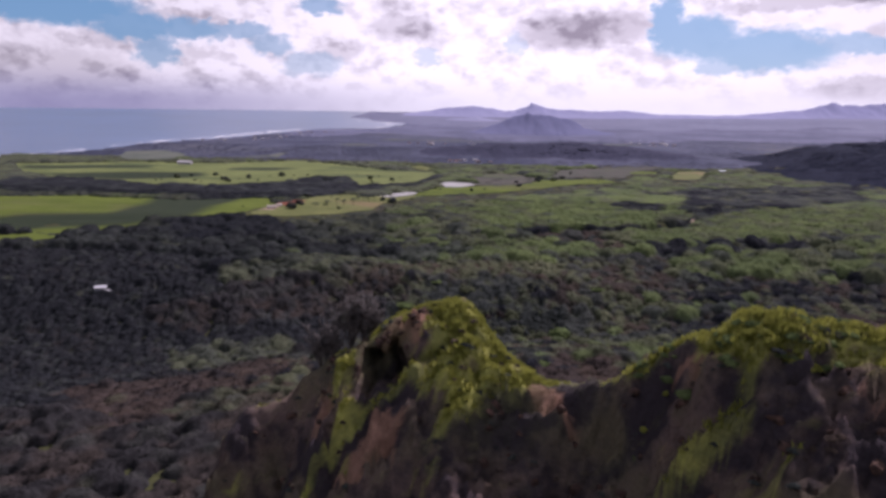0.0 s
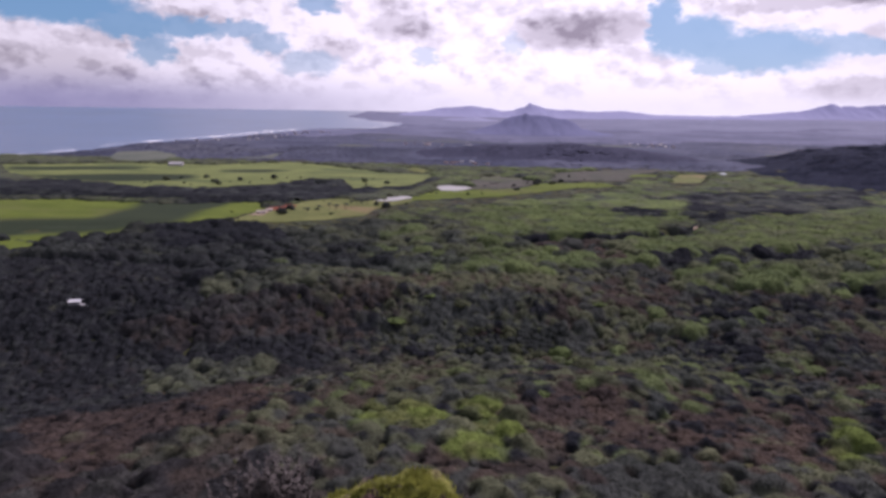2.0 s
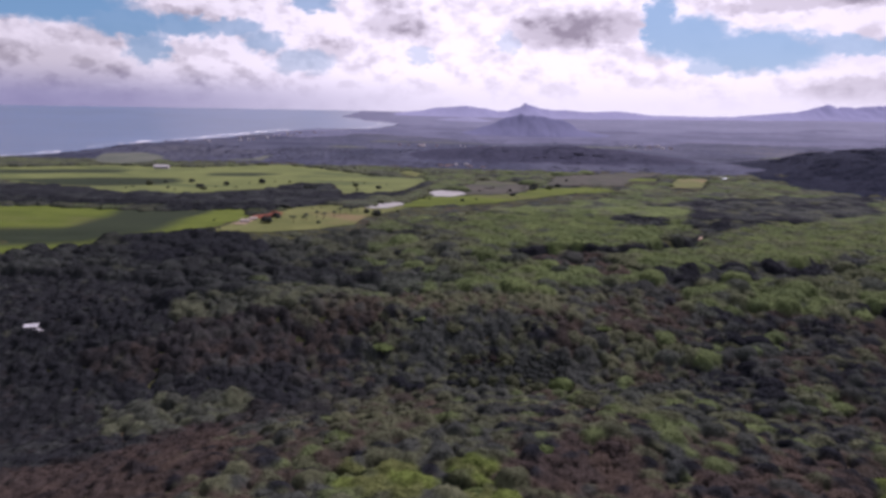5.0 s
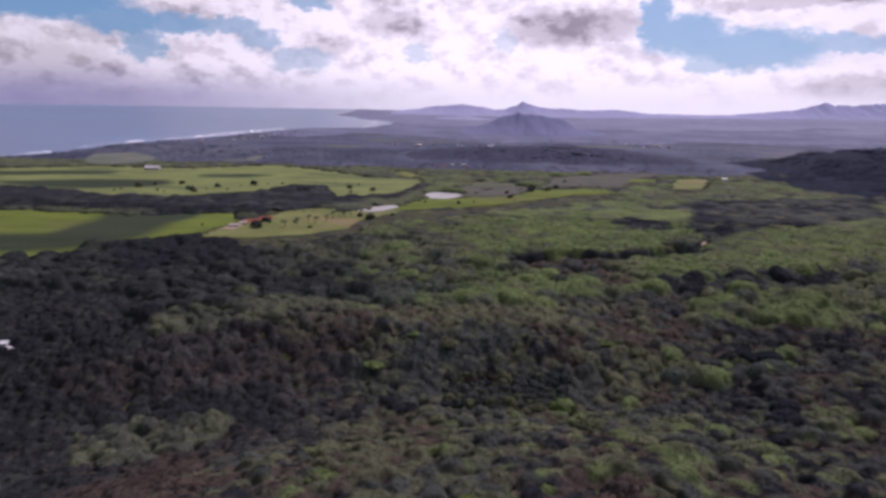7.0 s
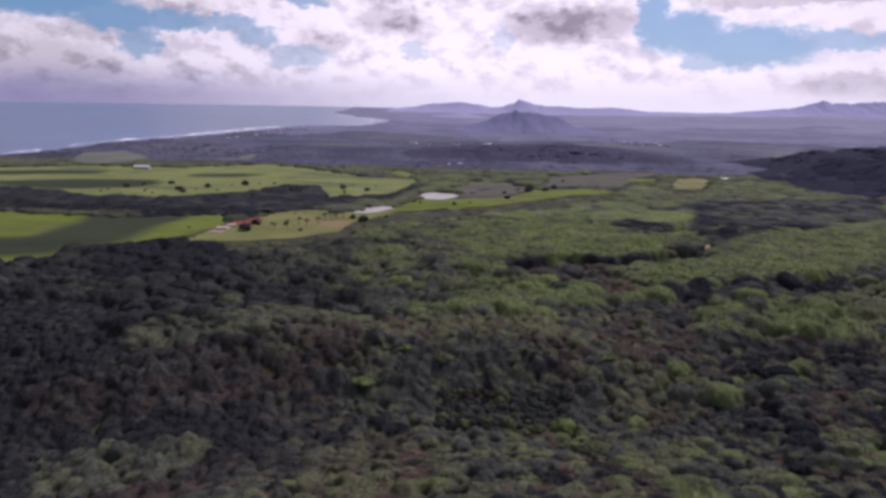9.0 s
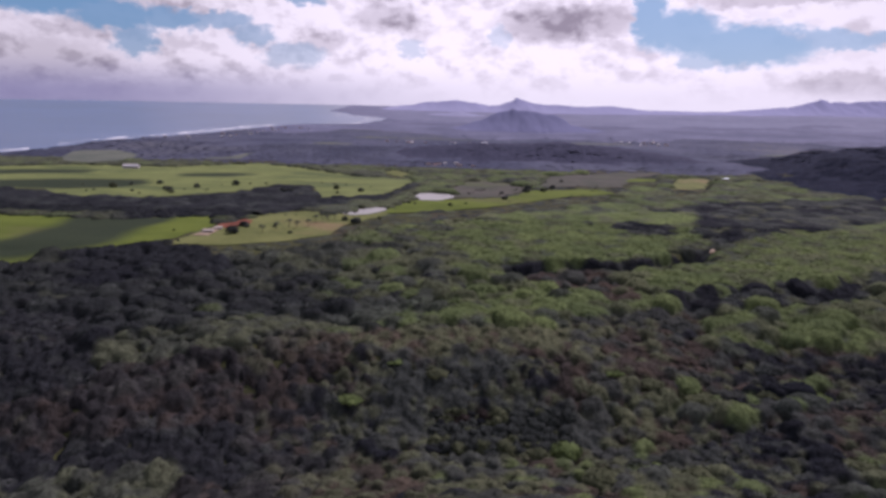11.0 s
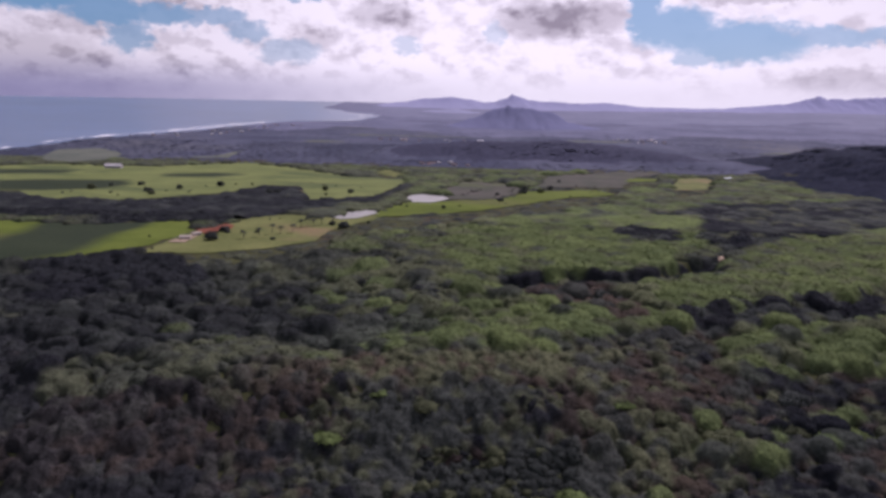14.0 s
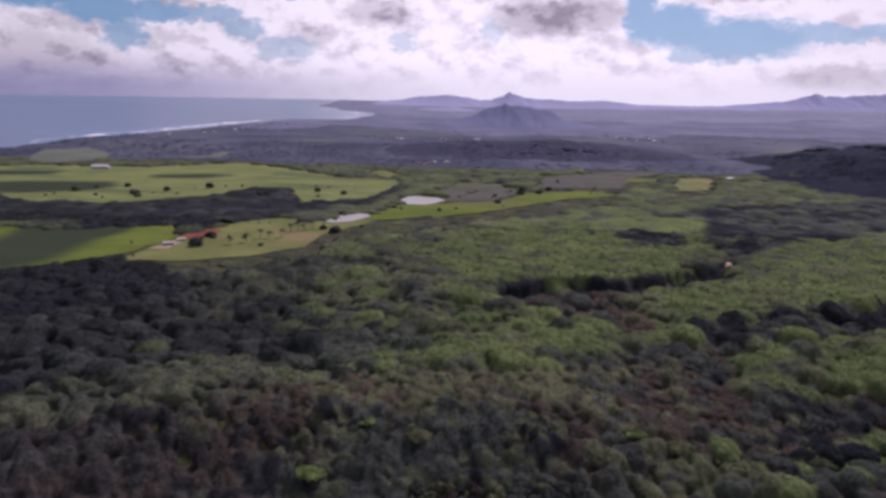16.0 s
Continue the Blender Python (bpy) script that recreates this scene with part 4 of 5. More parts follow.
# ---- woods: which plants grow where ----
# kinds of plant: dark, olive, light green, dry brown, hill, darkened for shade, dark dry; then the usual radius of a
# crown
MIX = {"light": ((0.09, 0.23, 0.68, 0, 0, 0, 0), 5.4), "smooth": ((0.08, 0.36, 0.56, 0, 0, 0, 0), 3.9), "moss": ((0.24, 0.56, 0.20, 0, 0, 0, 0), 3.5),
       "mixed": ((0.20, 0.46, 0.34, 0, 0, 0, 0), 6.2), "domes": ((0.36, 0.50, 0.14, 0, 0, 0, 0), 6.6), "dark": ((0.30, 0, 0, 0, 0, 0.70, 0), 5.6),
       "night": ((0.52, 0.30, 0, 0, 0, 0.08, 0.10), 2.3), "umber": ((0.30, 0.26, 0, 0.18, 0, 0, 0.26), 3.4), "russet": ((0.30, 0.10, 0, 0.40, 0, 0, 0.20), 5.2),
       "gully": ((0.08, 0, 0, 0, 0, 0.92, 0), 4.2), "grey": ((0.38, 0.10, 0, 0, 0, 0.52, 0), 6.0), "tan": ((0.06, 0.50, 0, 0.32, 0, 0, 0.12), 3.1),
       "glade": ((0.24, 0.42, 0.34, 0, 0, 0, 0), 5.4), "sage": ((0.24, 0.50, 0.18, 0.08, 0, 0, 0), 4.4), "hump": ((0.26, 0.30, 0.07, 0.17, 0, 0.08, 0.12), 3.2), "sprout": ((0.10, 0.46, 0.44, 0, 0, 0, 0), 3.4),
       "brown": ((0.02, 0.06, 0, 0.40, 0, 0.08, 0.44), 2.4)}
GROVES = []


def grove(mix, *outline):
    GROVES.append((mix, outline))


grove("mixed", (-342, 609), (-254, 659), (-196, 686), (-137, 715), (-72, 746), (-23, 805), (-15, 612), (-64, 470), (-115, 457), (-199, 422))
grove("domes", (-273, 518), (-202, 605), (-123, 658), (-38, 707), (-3, 612), (5, 545), (-82, 496), (-115, 457), (-202, 426))
grove("dark", (-350, 620), (-308, 635), (-258, 658), (-206, 614), (-193, 585), (-267, 510))
grove("grey", (158, 849), (301, 991), (572, 1050), (466, 866), (357, 821), (270, 760), (215, 715), (219, 772), (198, 801))
grove("light", (-28, 804), (101, 894), (251, 893), (212, 741), (163, 685), (115, 649), (63, 632), (23, 618), (5, 578), (-14, 606), (-32, 688))
grove("russet", (22, 599), (49, 617), (85, 597), (109, 560), (113, 529), (84, 522), (72, 543), (51, 562), (23, 574))
# near-black trees put the gully's shade into the canopy colour
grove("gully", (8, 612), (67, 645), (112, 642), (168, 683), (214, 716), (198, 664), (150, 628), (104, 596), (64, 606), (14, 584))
grove("dark", (132, 795), (160, 825), (201, 813), (199, 774), (183, 746), (146, 758))
grove("smooth", (105, 535), (149, 612), (189, 659), (248, 698), (230, 715), (275, 767), (359, 812), (490, 890), (347, 662), (296, 625), (238, 596), (181, 568), (136, 541))
grove("light", (-87, 472), (-82, 498), (-43, 519), (5, 505), (22, 542), (50, 560), (81, 541), (96, 512), (76, 499), (47, 483), (5, 470), (-35, 457), (-60, 454))
grove("moss", (-202, 426), (-161, 442), (-138, 472), (-113, 489), (-88, 477), (-60, 454), (-87, 439), (-117, 426), (-156, 413), (-183, 400))
grove("tan", (-126, 423), (-101, 435), (-60, 453), (5, 467), (47, 481), (46, 451), (17, 439), (-31, 431), (-64, 425), (-97, 422), (-131, 408))
grove("grey", (121, 533), (184, 563), (240, 590), (332, 642), (317, 600), (240, 548), (186, 530), (133, 506))
grove("umber", (49, 477), (78, 498), (139, 521), (147, 504), (126, 470), (140, 448), (116, 425), (79, 417), (58, 424), (50, 447))
grove("glade", (128, 470), (150, 500), (186, 519), (193, 484), (177, 468), (149, 463), (133, 461))
grove("glade", (129, 418), (158, 440), (186, 453), (155, 401), (140, 406), (139, 421))
grove("sage", (59, 404), (83, 412), (111, 418), (123, 406), (122, 395), (59, 399))
grove("night", (-12, 431), (17, 438), (41, 435), (42, 414), (54, 399), (-85, 388), (-80, 413), (-54, 423), (-30, 424))
grove("umber", (-183, 400), (-156, 413), (-125, 422), (-120, 411), (-82, 423), (-75, 413), (-85, 388), (-164, 374))
grove("night", (-128, 350), (-99, 369), (-71, 391), (-15, 400), (43, 403), (66, 390), (40, 376), (-13, 380), (-62, 375), (-94, 354), (-116, 344))
grove("moss", (-194, 337), (-164, 348), (-133, 359), (-118, 344), (-128, 328), (-136, 302), (-169, 304))
grove("night", (-195, 355), (-173, 364), (-141, 371), (-103, 383), (-97, 364), (-132, 351), (-163, 345), (-184, 338))
grove("umber", (-233, 369), (-199, 388), (-168, 405), (-138, 413), (-150, 373), (-196, 356), (-218, 348))
grove("hump", (-95, 279), (-116, 345), (-85, 360), (-41, 379), (-14, 383), (40, 378), (65, 369), (91, 349), (104, 343), (113, 327), (115, 299))
grove("night", (97, 396), (125, 400), (137, 384), (130, 358), (101, 340), (89, 366))
grove("tan", (59, 399), (79, 402), (95, 389), (83, 371), (60, 382))
grove("sage", (136, 363), (163, 368), (174, 360), (162, 339), (130, 335))
grove("umber", (129, 329), (165, 345), (139, 302), (118, 300))
grove("brown", (10, 325), (35, 334), (70, 318), (57, 279), (10, 275))
grove("tan", (-62, 340), (-35, 338), (-32, 284), (-56, 294))
grove("hump", (-111, 333), (-89, 352), (-34, 378), (42, 376), (75, 372), (125, 333), (124, 282), (186, 334), (119, 219), (-131, 183), (-161, 260))
grove("brown", (-202, 265), (-159, 258), (-151, 307), (-130, 335), (-90, 285), (-73, 232), (-81, 213), (-103, 213), (-112, 199), (-108, 185), (-131, 183))
grove("tan", (-114, 194), (-97, 210), (-68, 217), (-43, 206), (-46, 191), (-108, 185))
grove("tan", (-74, 339), (-53, 371), (-23, 356), (-19, 279), (-35, 262), (-53, 265))
grove("brown", (7, 251), (32, 277), (62, 272), (62, 240), (107, 278), (131, 270), (110, 225), (88, 212), (55, 219), (26, 234), (10, 214))
grove("sprout", (-13, 246), (-1, 248), (7, 221), (0, 200), (-11, 204))
grove("sprout", (-48, 249), (-20, 241), (-18, 221), (-47, 223))
grove("sprout", (122, 248), (144, 262), (119, 219), (107, 218))
grove("sage", (74, 367), (124, 331), (95, 286), (73, 282), (58, 293))
grove("night", (66, 279), (74, 276), (69, 248), (62, 255))
grove("night", (180, 391), (228, 408), (200, 357), (170, 367))
grove("night", (-281, 362), (-237, 374), (-206, 361), (-192, 326), (-159, 311), (-172, 287), (-212, 277))
HEDGE = [(-760, 915), (-669, 926), (-587, 924), (-452, 884), (-416, 898), (-385, 914), (-329, 970), (-295, 1046), (-253, 1048), (-218, 938), (-197, 926), (-136, 975), (-112, 1115), (-101, 1089), (-131, 944), (-206, 847), (-248, 807), (-263, 774), (-316, 779), (-369, 756), (-399, 787), (-465, 774), (-555, 778), (-680, 765)]


TOWN = []
for n in range(54):
    if n < 22:
        b = random.uniform(1850, 2750)
        TOWN.append((float(coast(b)) + random.uniform(45, 230), b))
    else:
        c, b = random.choice(((513, 2330), (-236, 2076), (-61, 2100), (-67, 1410), (560, 2240)))
        TOWN.append((c + random.uniform(-70, 70), b + random.uniform(-25, 25)))


def seeds(y0, y1, gap):
    """Places on a shaken grid within what the flight overlooks, off the sea, the fields and the ridge."""
    ys = np.arange(y0, y1, gap)
    xs = np.arange(min(-0.82 * y1 - 60, -185), max(0.72 * y1 + 60, 235), gap)
    X, Y = np.meshgrid(xs, ys)
    x = (X + rng.uniform(-0.48, 0.48, X.shape) * gap).ravel()
    y = (Y + rng.uniform(-0.48, 0.48, Y.shape) * gap).ravel()
    keep = (y < 120) | ((x > -0.80 * y - 55) & (x < 0.70 * y + 55))
    keep &= (x > coast(y) + 22) & ((x > -190) | (y > 120)) & ((y > 160) | (ridge_height(x, y) < ground(x, y) + 14))
    x, y = x[keep], y[keep]
    wob = x + 3 * value_noise(x * 0.1, y * 0.1, 0, 61)
    bare = any_inside(wob, y, OPEN)
    low = np.zeros(len(x), bool)
    # low cover before the open land, so that it can be overlooked
    for s in (1.015, 1.03, 1.045, 1.06, 1.075, 1.09, 1.105):
        low |= any_inside(wob * s, (y - 90) * s + 90, OPEN) & ~inside(x, y, HEDGE) & ((s < 1.04) | (x > -230)) & ((s < 1.08) | (x > -120))
    for hx, hy in TOWN:
        bare |= (np.abs(x - hx) < 20) & (y < hy + 12) & (y > hy - 60)
    return x[~bare], y[~bare], np.where(low, rng.uniform(0.15, 0.4, len(x)), 1.0)[~bare]


def zones(x, y):
    """Which mix of plants grows at each place."""
    names = list(MIX)
    wx, wy = x + 6 * fbm(x * 0.04, y * 0.04, 0, 3, 62), y + 7 * fbm(x * 0.04, y * 0.04, 4, 3, 63)
    west = x + 60 * fbm(x * 0.012, y * 0.012, 3, 3, 67) < -190
    z = np.where(y > 470, np.where(west, names.index("domes"), names.index("mixed")), np.where(west, names.index("night"), names.index("umber")))
    for mix, outline in GROVES:
        z = np.where(inside(wx, wy, outline), names.index(mix), z)
    return np.where(inside(x, y, HEDGE), names.index("dark"), z)


def kinds(x, y, zone):
    """The kind of each plant: like stands by like, in clumps."""
    clump = fbm(x * 0.05, y * 0.06, 9, 3, 66) + rng.normal(0, 0.5, len(x))
    u = np.argsort(np.argsort(clump)) / max(1, len(x))
    k = np.zeros(len(x), int)
    for n, (shares, _) in enumerate(MIX.values()):
        j = zone == n
        if j.any():
            v = np.argsort(np.argsort(u[j])) / j.sum()
            k[j] = np.searchsorted(np.cumsum(shares), v, side="right").clip(0, 6)
    # darker kinds put cloud shade into the woods towards the coast and under the hill
    west = (x + 60 * fbm(x * 0.012, y * 0.012, 3, 3, 67) + rng.normal(0, 20, len(x)) < -95) & (y < 680)
    east = (x - 40 * fbm(x * 0.012, y * 0.012, 5, 3, 69) + rng.normal(0, 14, len(x)) > 85) & (y < 480)
    names = list(MIX)
    mild = np.isin(zone, [names.index(q) for q in ("moss", "tan", "sage")]) & (x > -190)
    dice = np.where(mild & west, 0.5 + rng.random(len(x)), rng.random(len(x)))
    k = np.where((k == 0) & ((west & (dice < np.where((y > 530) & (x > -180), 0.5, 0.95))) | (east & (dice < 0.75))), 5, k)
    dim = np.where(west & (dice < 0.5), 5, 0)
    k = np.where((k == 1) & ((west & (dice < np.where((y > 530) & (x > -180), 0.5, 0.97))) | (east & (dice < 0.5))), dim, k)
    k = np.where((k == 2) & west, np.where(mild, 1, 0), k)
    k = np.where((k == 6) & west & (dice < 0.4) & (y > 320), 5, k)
    return np.where((k == 3) & west & (x < -150) & (dice < 0.8) & (y > 320), 6, k)


# the stretch of wood in which every tree is a thing of its own
STAND = (-20, 45, 374, 404)
# width and height of the crown by kind
BROAD, HIGH = np.array([1.0, 1.0, 1.15, 0.9, 1.0, 1.0, 0.9]), np.array([0.50, 0.48, 0.32, 0.46, 0.40, 0.52, 0.46])
TINTS = np.array([[TINT_DARK], [TINT_OLIVE], [TINT_LIGHT], [TINT_BROWN], [TINT_HILL], [TINT_SHADED], [TINT_UMBER]]).reshape(7, 2, 3)
# trees that stand out above the roof of leaves: place, radius of the crown, kind
LANDMARKS = ((-61, 404, 6.0, 2), (-43, 426, 4.5, 2), (-21, 422, 5.4, 1), (69, 430, 5.0, 2), (66, 418, 5.0, 0), (161, 506, 8.0, 2), (174, 491, 8.0, 2), (145, 489, 6.8, 2), (110, 486, 5.9, 0), (87, 423, 5.9, 1),
             (153, 450, 8.1, 0), (155, 424, 8.0, 2), (109, 414, 8.1, 1), (-74, 551, 8.6, 0), (-48, 539, 8.1, 1), (-20, 522, 6.4, 2), (-89, 527, 8.6, 0), (-76, 598, 9.0, 0),
             (-43, 620, 8.6, 1), (87, 556, 7.7, 0), (85, 580, 7.2, 0), (111, 572, 6.3, 0), (73, 359, 6.4, 2), (89, 350, 8.1, 1), (141, 421, 7.2, 1), (-2, 227, 5.0, 2), (-60, 243, 5.9, 1),
             (-53, 265, 4.9, 2), (50, 350, 7.2, 1), (20, 264, 4.7, 2), (45, 264, 5.4, 6), (167, 421, 7.2, 2), (156, 362, 8.1, 1))


def blur(a, times):
    for _ in range(times):
        for ax in (0, 1):
            a = (a + a + np.roll(a, 1, ax) + np.roll(a, -1, ax)) / 4
    return a


def billow(x, y, seed):
    """Rounded heaps with creases between them, from 0 to 1."""
    return 1 - np.abs(value_noise(x, y, 0.5, seed) + 0.35 * value_noise(x * 2.1, y * 2.1, 0.5, seed + 1))


def canopy(y0, y1, cell, x, y, k, zone, r, tall, lift, sprays, size):
    """The closed roof of leaves: one sheet that swells over every crown and sinks between them, coloured by the kind of
    tree, with shade painted in the gaps, and with loose sprays of leaves on it.
    """
    gx, gy = np.arange(min(-0.80 * y1 - 50, -190), max(0.70 * y1 + 50, 240), cell), np.arange(y0 - 12, y1 + 12, cell)
    X, Y = np.meshgrid(gx, gy)
    # crowns are lobed, not round
    wobble = max(1.0, cell)
    WX = X + 1.5 * wobble * value_noise(X * 0.24 / wobble, Y * 0.24 / wobble, 0, 83) + 0.6 * wobble * value_noise(X * 0.7 / wobble, Y * 0.7 / wobble, 0, 84)
    WY = Y + 1.5 * wobble * value_noise(X * 0.24 / wobble, Y * 0.24 / wobble, 5, 85) + 0.6 * wobble * value_noise(X * 0.7 / wobble, Y * 0.7 / wobble, 5, 86)
    H, wide = np.zeros(X.shape), np.zeros(X.shape)
    # gaps keep a dark shade colour, later blurred into the crown edges
    C = np.ones((*X.shape, 3)) * np.array(GAP_SHADE)
    fresh = np.clip(0.5 + 0.45 * fbm(x * 0.03, y * 0.03, 0, 3, 81) + rng.normal(0, 0.2, len(x)), 0, 1)
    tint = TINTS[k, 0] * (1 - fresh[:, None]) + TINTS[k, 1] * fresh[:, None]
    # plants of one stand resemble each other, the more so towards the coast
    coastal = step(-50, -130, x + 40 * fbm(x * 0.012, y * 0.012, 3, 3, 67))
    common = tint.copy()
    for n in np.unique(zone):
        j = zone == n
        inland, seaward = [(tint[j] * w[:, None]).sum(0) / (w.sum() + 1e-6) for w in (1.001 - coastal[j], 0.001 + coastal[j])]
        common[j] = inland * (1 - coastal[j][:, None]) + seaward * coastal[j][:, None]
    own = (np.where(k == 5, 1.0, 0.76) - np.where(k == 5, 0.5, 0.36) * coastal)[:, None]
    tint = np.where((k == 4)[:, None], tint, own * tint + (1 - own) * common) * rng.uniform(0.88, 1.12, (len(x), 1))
    # young leaves are yellower
    tint = np.where((zone == list(MIX).index("sprout"))[:, None], tint * np.array([1.0, 1.02, 0.66]), tint)
    for n in range(len(x)):
        m = r[n] + 2 * wobble
        i0, i1 = max(int((x[n] - m - gx[0]) / cell), 0), int((x[n] + m - gx[0]) / cell) + 2
        j0, j1 = max(int((y[n] - m - gy[0]) / cell), 0), int((y[n] + m - gy[0]) / cell) + 2
        if i0 >= i1 or j0 >= j1:
            continue
        d2 = ((WX[j0:j1, i0:i1] - x[n]) ** 2 + (WY[j0:j1, i0:i1] - y[n]) ** 2) / r[n] ** 2
        h = np.where(d2 < 1, tall[n] * np.clip(1 - d2 ** 1.2, 0, None) ** 0.65 + lift[n] * (1 - np.clip(d2, 0, 1) ** 4), 0)
        over = h > H[j0:j1, i0:i1]
        H[j0:j1, i0:i1][over] = h[over]
        C[j0:j1, i0:i1][over] = tint[n]
        wide[j0:j1, i0:i1][over] = r[n]
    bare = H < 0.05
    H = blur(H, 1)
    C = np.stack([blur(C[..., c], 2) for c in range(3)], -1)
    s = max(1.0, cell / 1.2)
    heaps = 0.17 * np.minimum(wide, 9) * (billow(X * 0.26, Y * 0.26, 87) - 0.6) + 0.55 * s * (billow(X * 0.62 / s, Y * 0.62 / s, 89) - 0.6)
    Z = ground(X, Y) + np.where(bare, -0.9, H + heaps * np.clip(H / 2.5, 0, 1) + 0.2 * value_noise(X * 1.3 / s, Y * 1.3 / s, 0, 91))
    F = grid_faces(len(gx), len(gy))
    xc, yc = X.ravel()[F].mean(1), Y.ravel()[F].mean(1)
    F = F[(xc > np.minimum(-0.80 * yc - 50, np.where(yc < 120, -185, 0))) & (xc < np.maximum(0.70 * yc + 50, np.where(yc < 120, 235, 0))) & ((Z - ground(X, Y)).ravel()[F].max(1) > -0.5)]
    used = np.unique(F)
    back = np.zeros(X.size, int)
    back[used] = np.arange(len(used))
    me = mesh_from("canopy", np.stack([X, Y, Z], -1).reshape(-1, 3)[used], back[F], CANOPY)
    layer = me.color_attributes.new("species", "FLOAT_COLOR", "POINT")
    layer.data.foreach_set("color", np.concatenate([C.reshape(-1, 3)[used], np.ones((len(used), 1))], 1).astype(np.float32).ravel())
    tagged(new("canopy", me), "closed canopy of dark, olive and light green trees", "trees", kind="stuff")
    if not sprays:
        return
    # sprays lie roughly along the leafy surface
    GY, GX = np.gradient(Z, cell)
    j, i = rng.integers(6, len(gy) - 6, sprays), rng.integers(2, len(gx) - 2, sprays)
    keep = (H[j, i] > 1.0) & (gx[i] > -0.80 * gy[j] - 45) & (gx[i] < 0.70 * gy[j] + 45)
    j, i = j[keep], i[keep]
    n = len(i)
    mid = np.stack([gx[i] + rng.uniform(-0.5, 0.5, n) * cell, gy[j] + rng.uniform(-0.5, 0.5, n) * cell, Z[j, i] + rng.uniform(-0.05, 0.35, n) * size], -1)
    out = np.stack([-GX[j, i], -GY[j, i], np.ones(n)], -1)
    out = out / np.linalg.norm(out, axis=1, keepdims=True) + rng.normal(0, 0.42, (n, 3))
    out = out / np.linalg.norm(out, axis=1, keepdims=True)
    side = np.cross(out, rng.normal(0, 1, (n, 3)))
    side = side / (np.linalg.norm(side, axis=1, keepdims=True) + 1e-6)
    other = np.cross(out, side)
    q = size * rng.uniform(0.6, 1.4, (n, 3))
    a = rng.uniform(0, 6.28, (n, 1)) + np.array([[0, 2.1, 4.2]]) + rng.uniform(-0.5, 0.5, (n, 3))
    v = (mid[:, None] + side[:, None] * (np.cos(a) * q)[..., None] + other[:, None] * (np.sin(a) * q)[..., None]).reshape(-1, 3)
    me = mesh_from("leaf_sprays", v, np.arange(3 * n).reshape(-1, 3), CANOPY, False)
    layer = me.color_attributes.new("species", "FLOAT_COLOR", "POINT")
    c = np.repeat(C[j, i] * rng.uniform(0.8, 1.25, (n, 1)), 3, 0)
    layer.data.foreach_set("color", np.concatenate([c, np.ones((3 * n, 1))], 1).astype(np.float32).ravel())
    tagged(new("leaf_sprays", me), "loose leaf sprays on the crowns of the woods", "leaves", kind="stuff")


lone = []
for y0, y1, coarse, cell, sprays, size in ((-150, 120, 2.0, 2.0, 0, 0), (120, 425, 1.0, 0.78, 420000, 0.42), (425, 580, 1.0, 1.05, 190000, 0.55), (580, 820, 1.15, 1.5, 150000, 0.8), (820, 1330, 1.5, 2.8, 0, 0)):
    got = []
    for usual in sorted(set(q[1] for q in MIX.values())):
        x, y, low = seeds(y0, y1, 1.25 * usual * coarse)
        zone = zones(x, y)
        j = np.array([q[1] for q in MIX.values()])[zone] == usual
        got.append(np.stack([x[j], y[j], low[j], zone[j], 0 * x[j] + usual * coarse], -1))
    x, y, low, zone, usual = np.concatenate(got).T
    zone = zone.astype(int)
    k = np.where(dark_hill(x, y) + wood_ridge(x, y) > 2.5, 4, kinds(x, y, zone))
    k = np.where((low < 1) & (k != 4), rng.choice((0, 1, 5), len(x)), k)
    r = usual * BROAD[k] * np.clip(rng.lognormal(0, 0.26, len(x)), 0.55, 1.7) * np.clip(low + 0.3, 0, 1)
    tall = r * HIGH[k] * rng.uniform(0.8, 1.25, len(x)) * low * (1 - 0.6 * step(530, 720, y)) * np.where(zone == list(MIX).index("gully"), 0.8, 1.0)
    # broad crowns stand high on bare stems
    lift = np.where(k == 4, 0.1, np.where(k == 2, 0.42, np.where((k == 3) | (k == 6), 0.24, 0.40))) * r * rng.uniform(0.55, 1.45, len(x)) * low * (1 - 0.6 * step(560, 760, y)) * np.where(zone == list(MIX).index("gully"), 0.4, 1.0)
    here = (x > STAND[0]) & (x < STAND[1]) & (y > STAND[2]) & (y < STAND[3]) & (y0 == 120)
    if y0 == 120:
        lone = [(float(a), float(b), int(c), float(d)) for a, b, c, d in zip(x[here], y[here], k[here], r[here])]
    tall, lift = np.where(here, 0.35 * tall, tall), np.where(here, 0.3 * lift, lift)
    for lx, ly, lr, _ in LANDMARKS:
        lift = np.where(np.hypot(x - lx, y - ly) < 0.9 * lr, 0.6 * lift, lift)
    canopy(y0, y1, cell, x, y, k, zone, r, tall, lift, sprays, size)

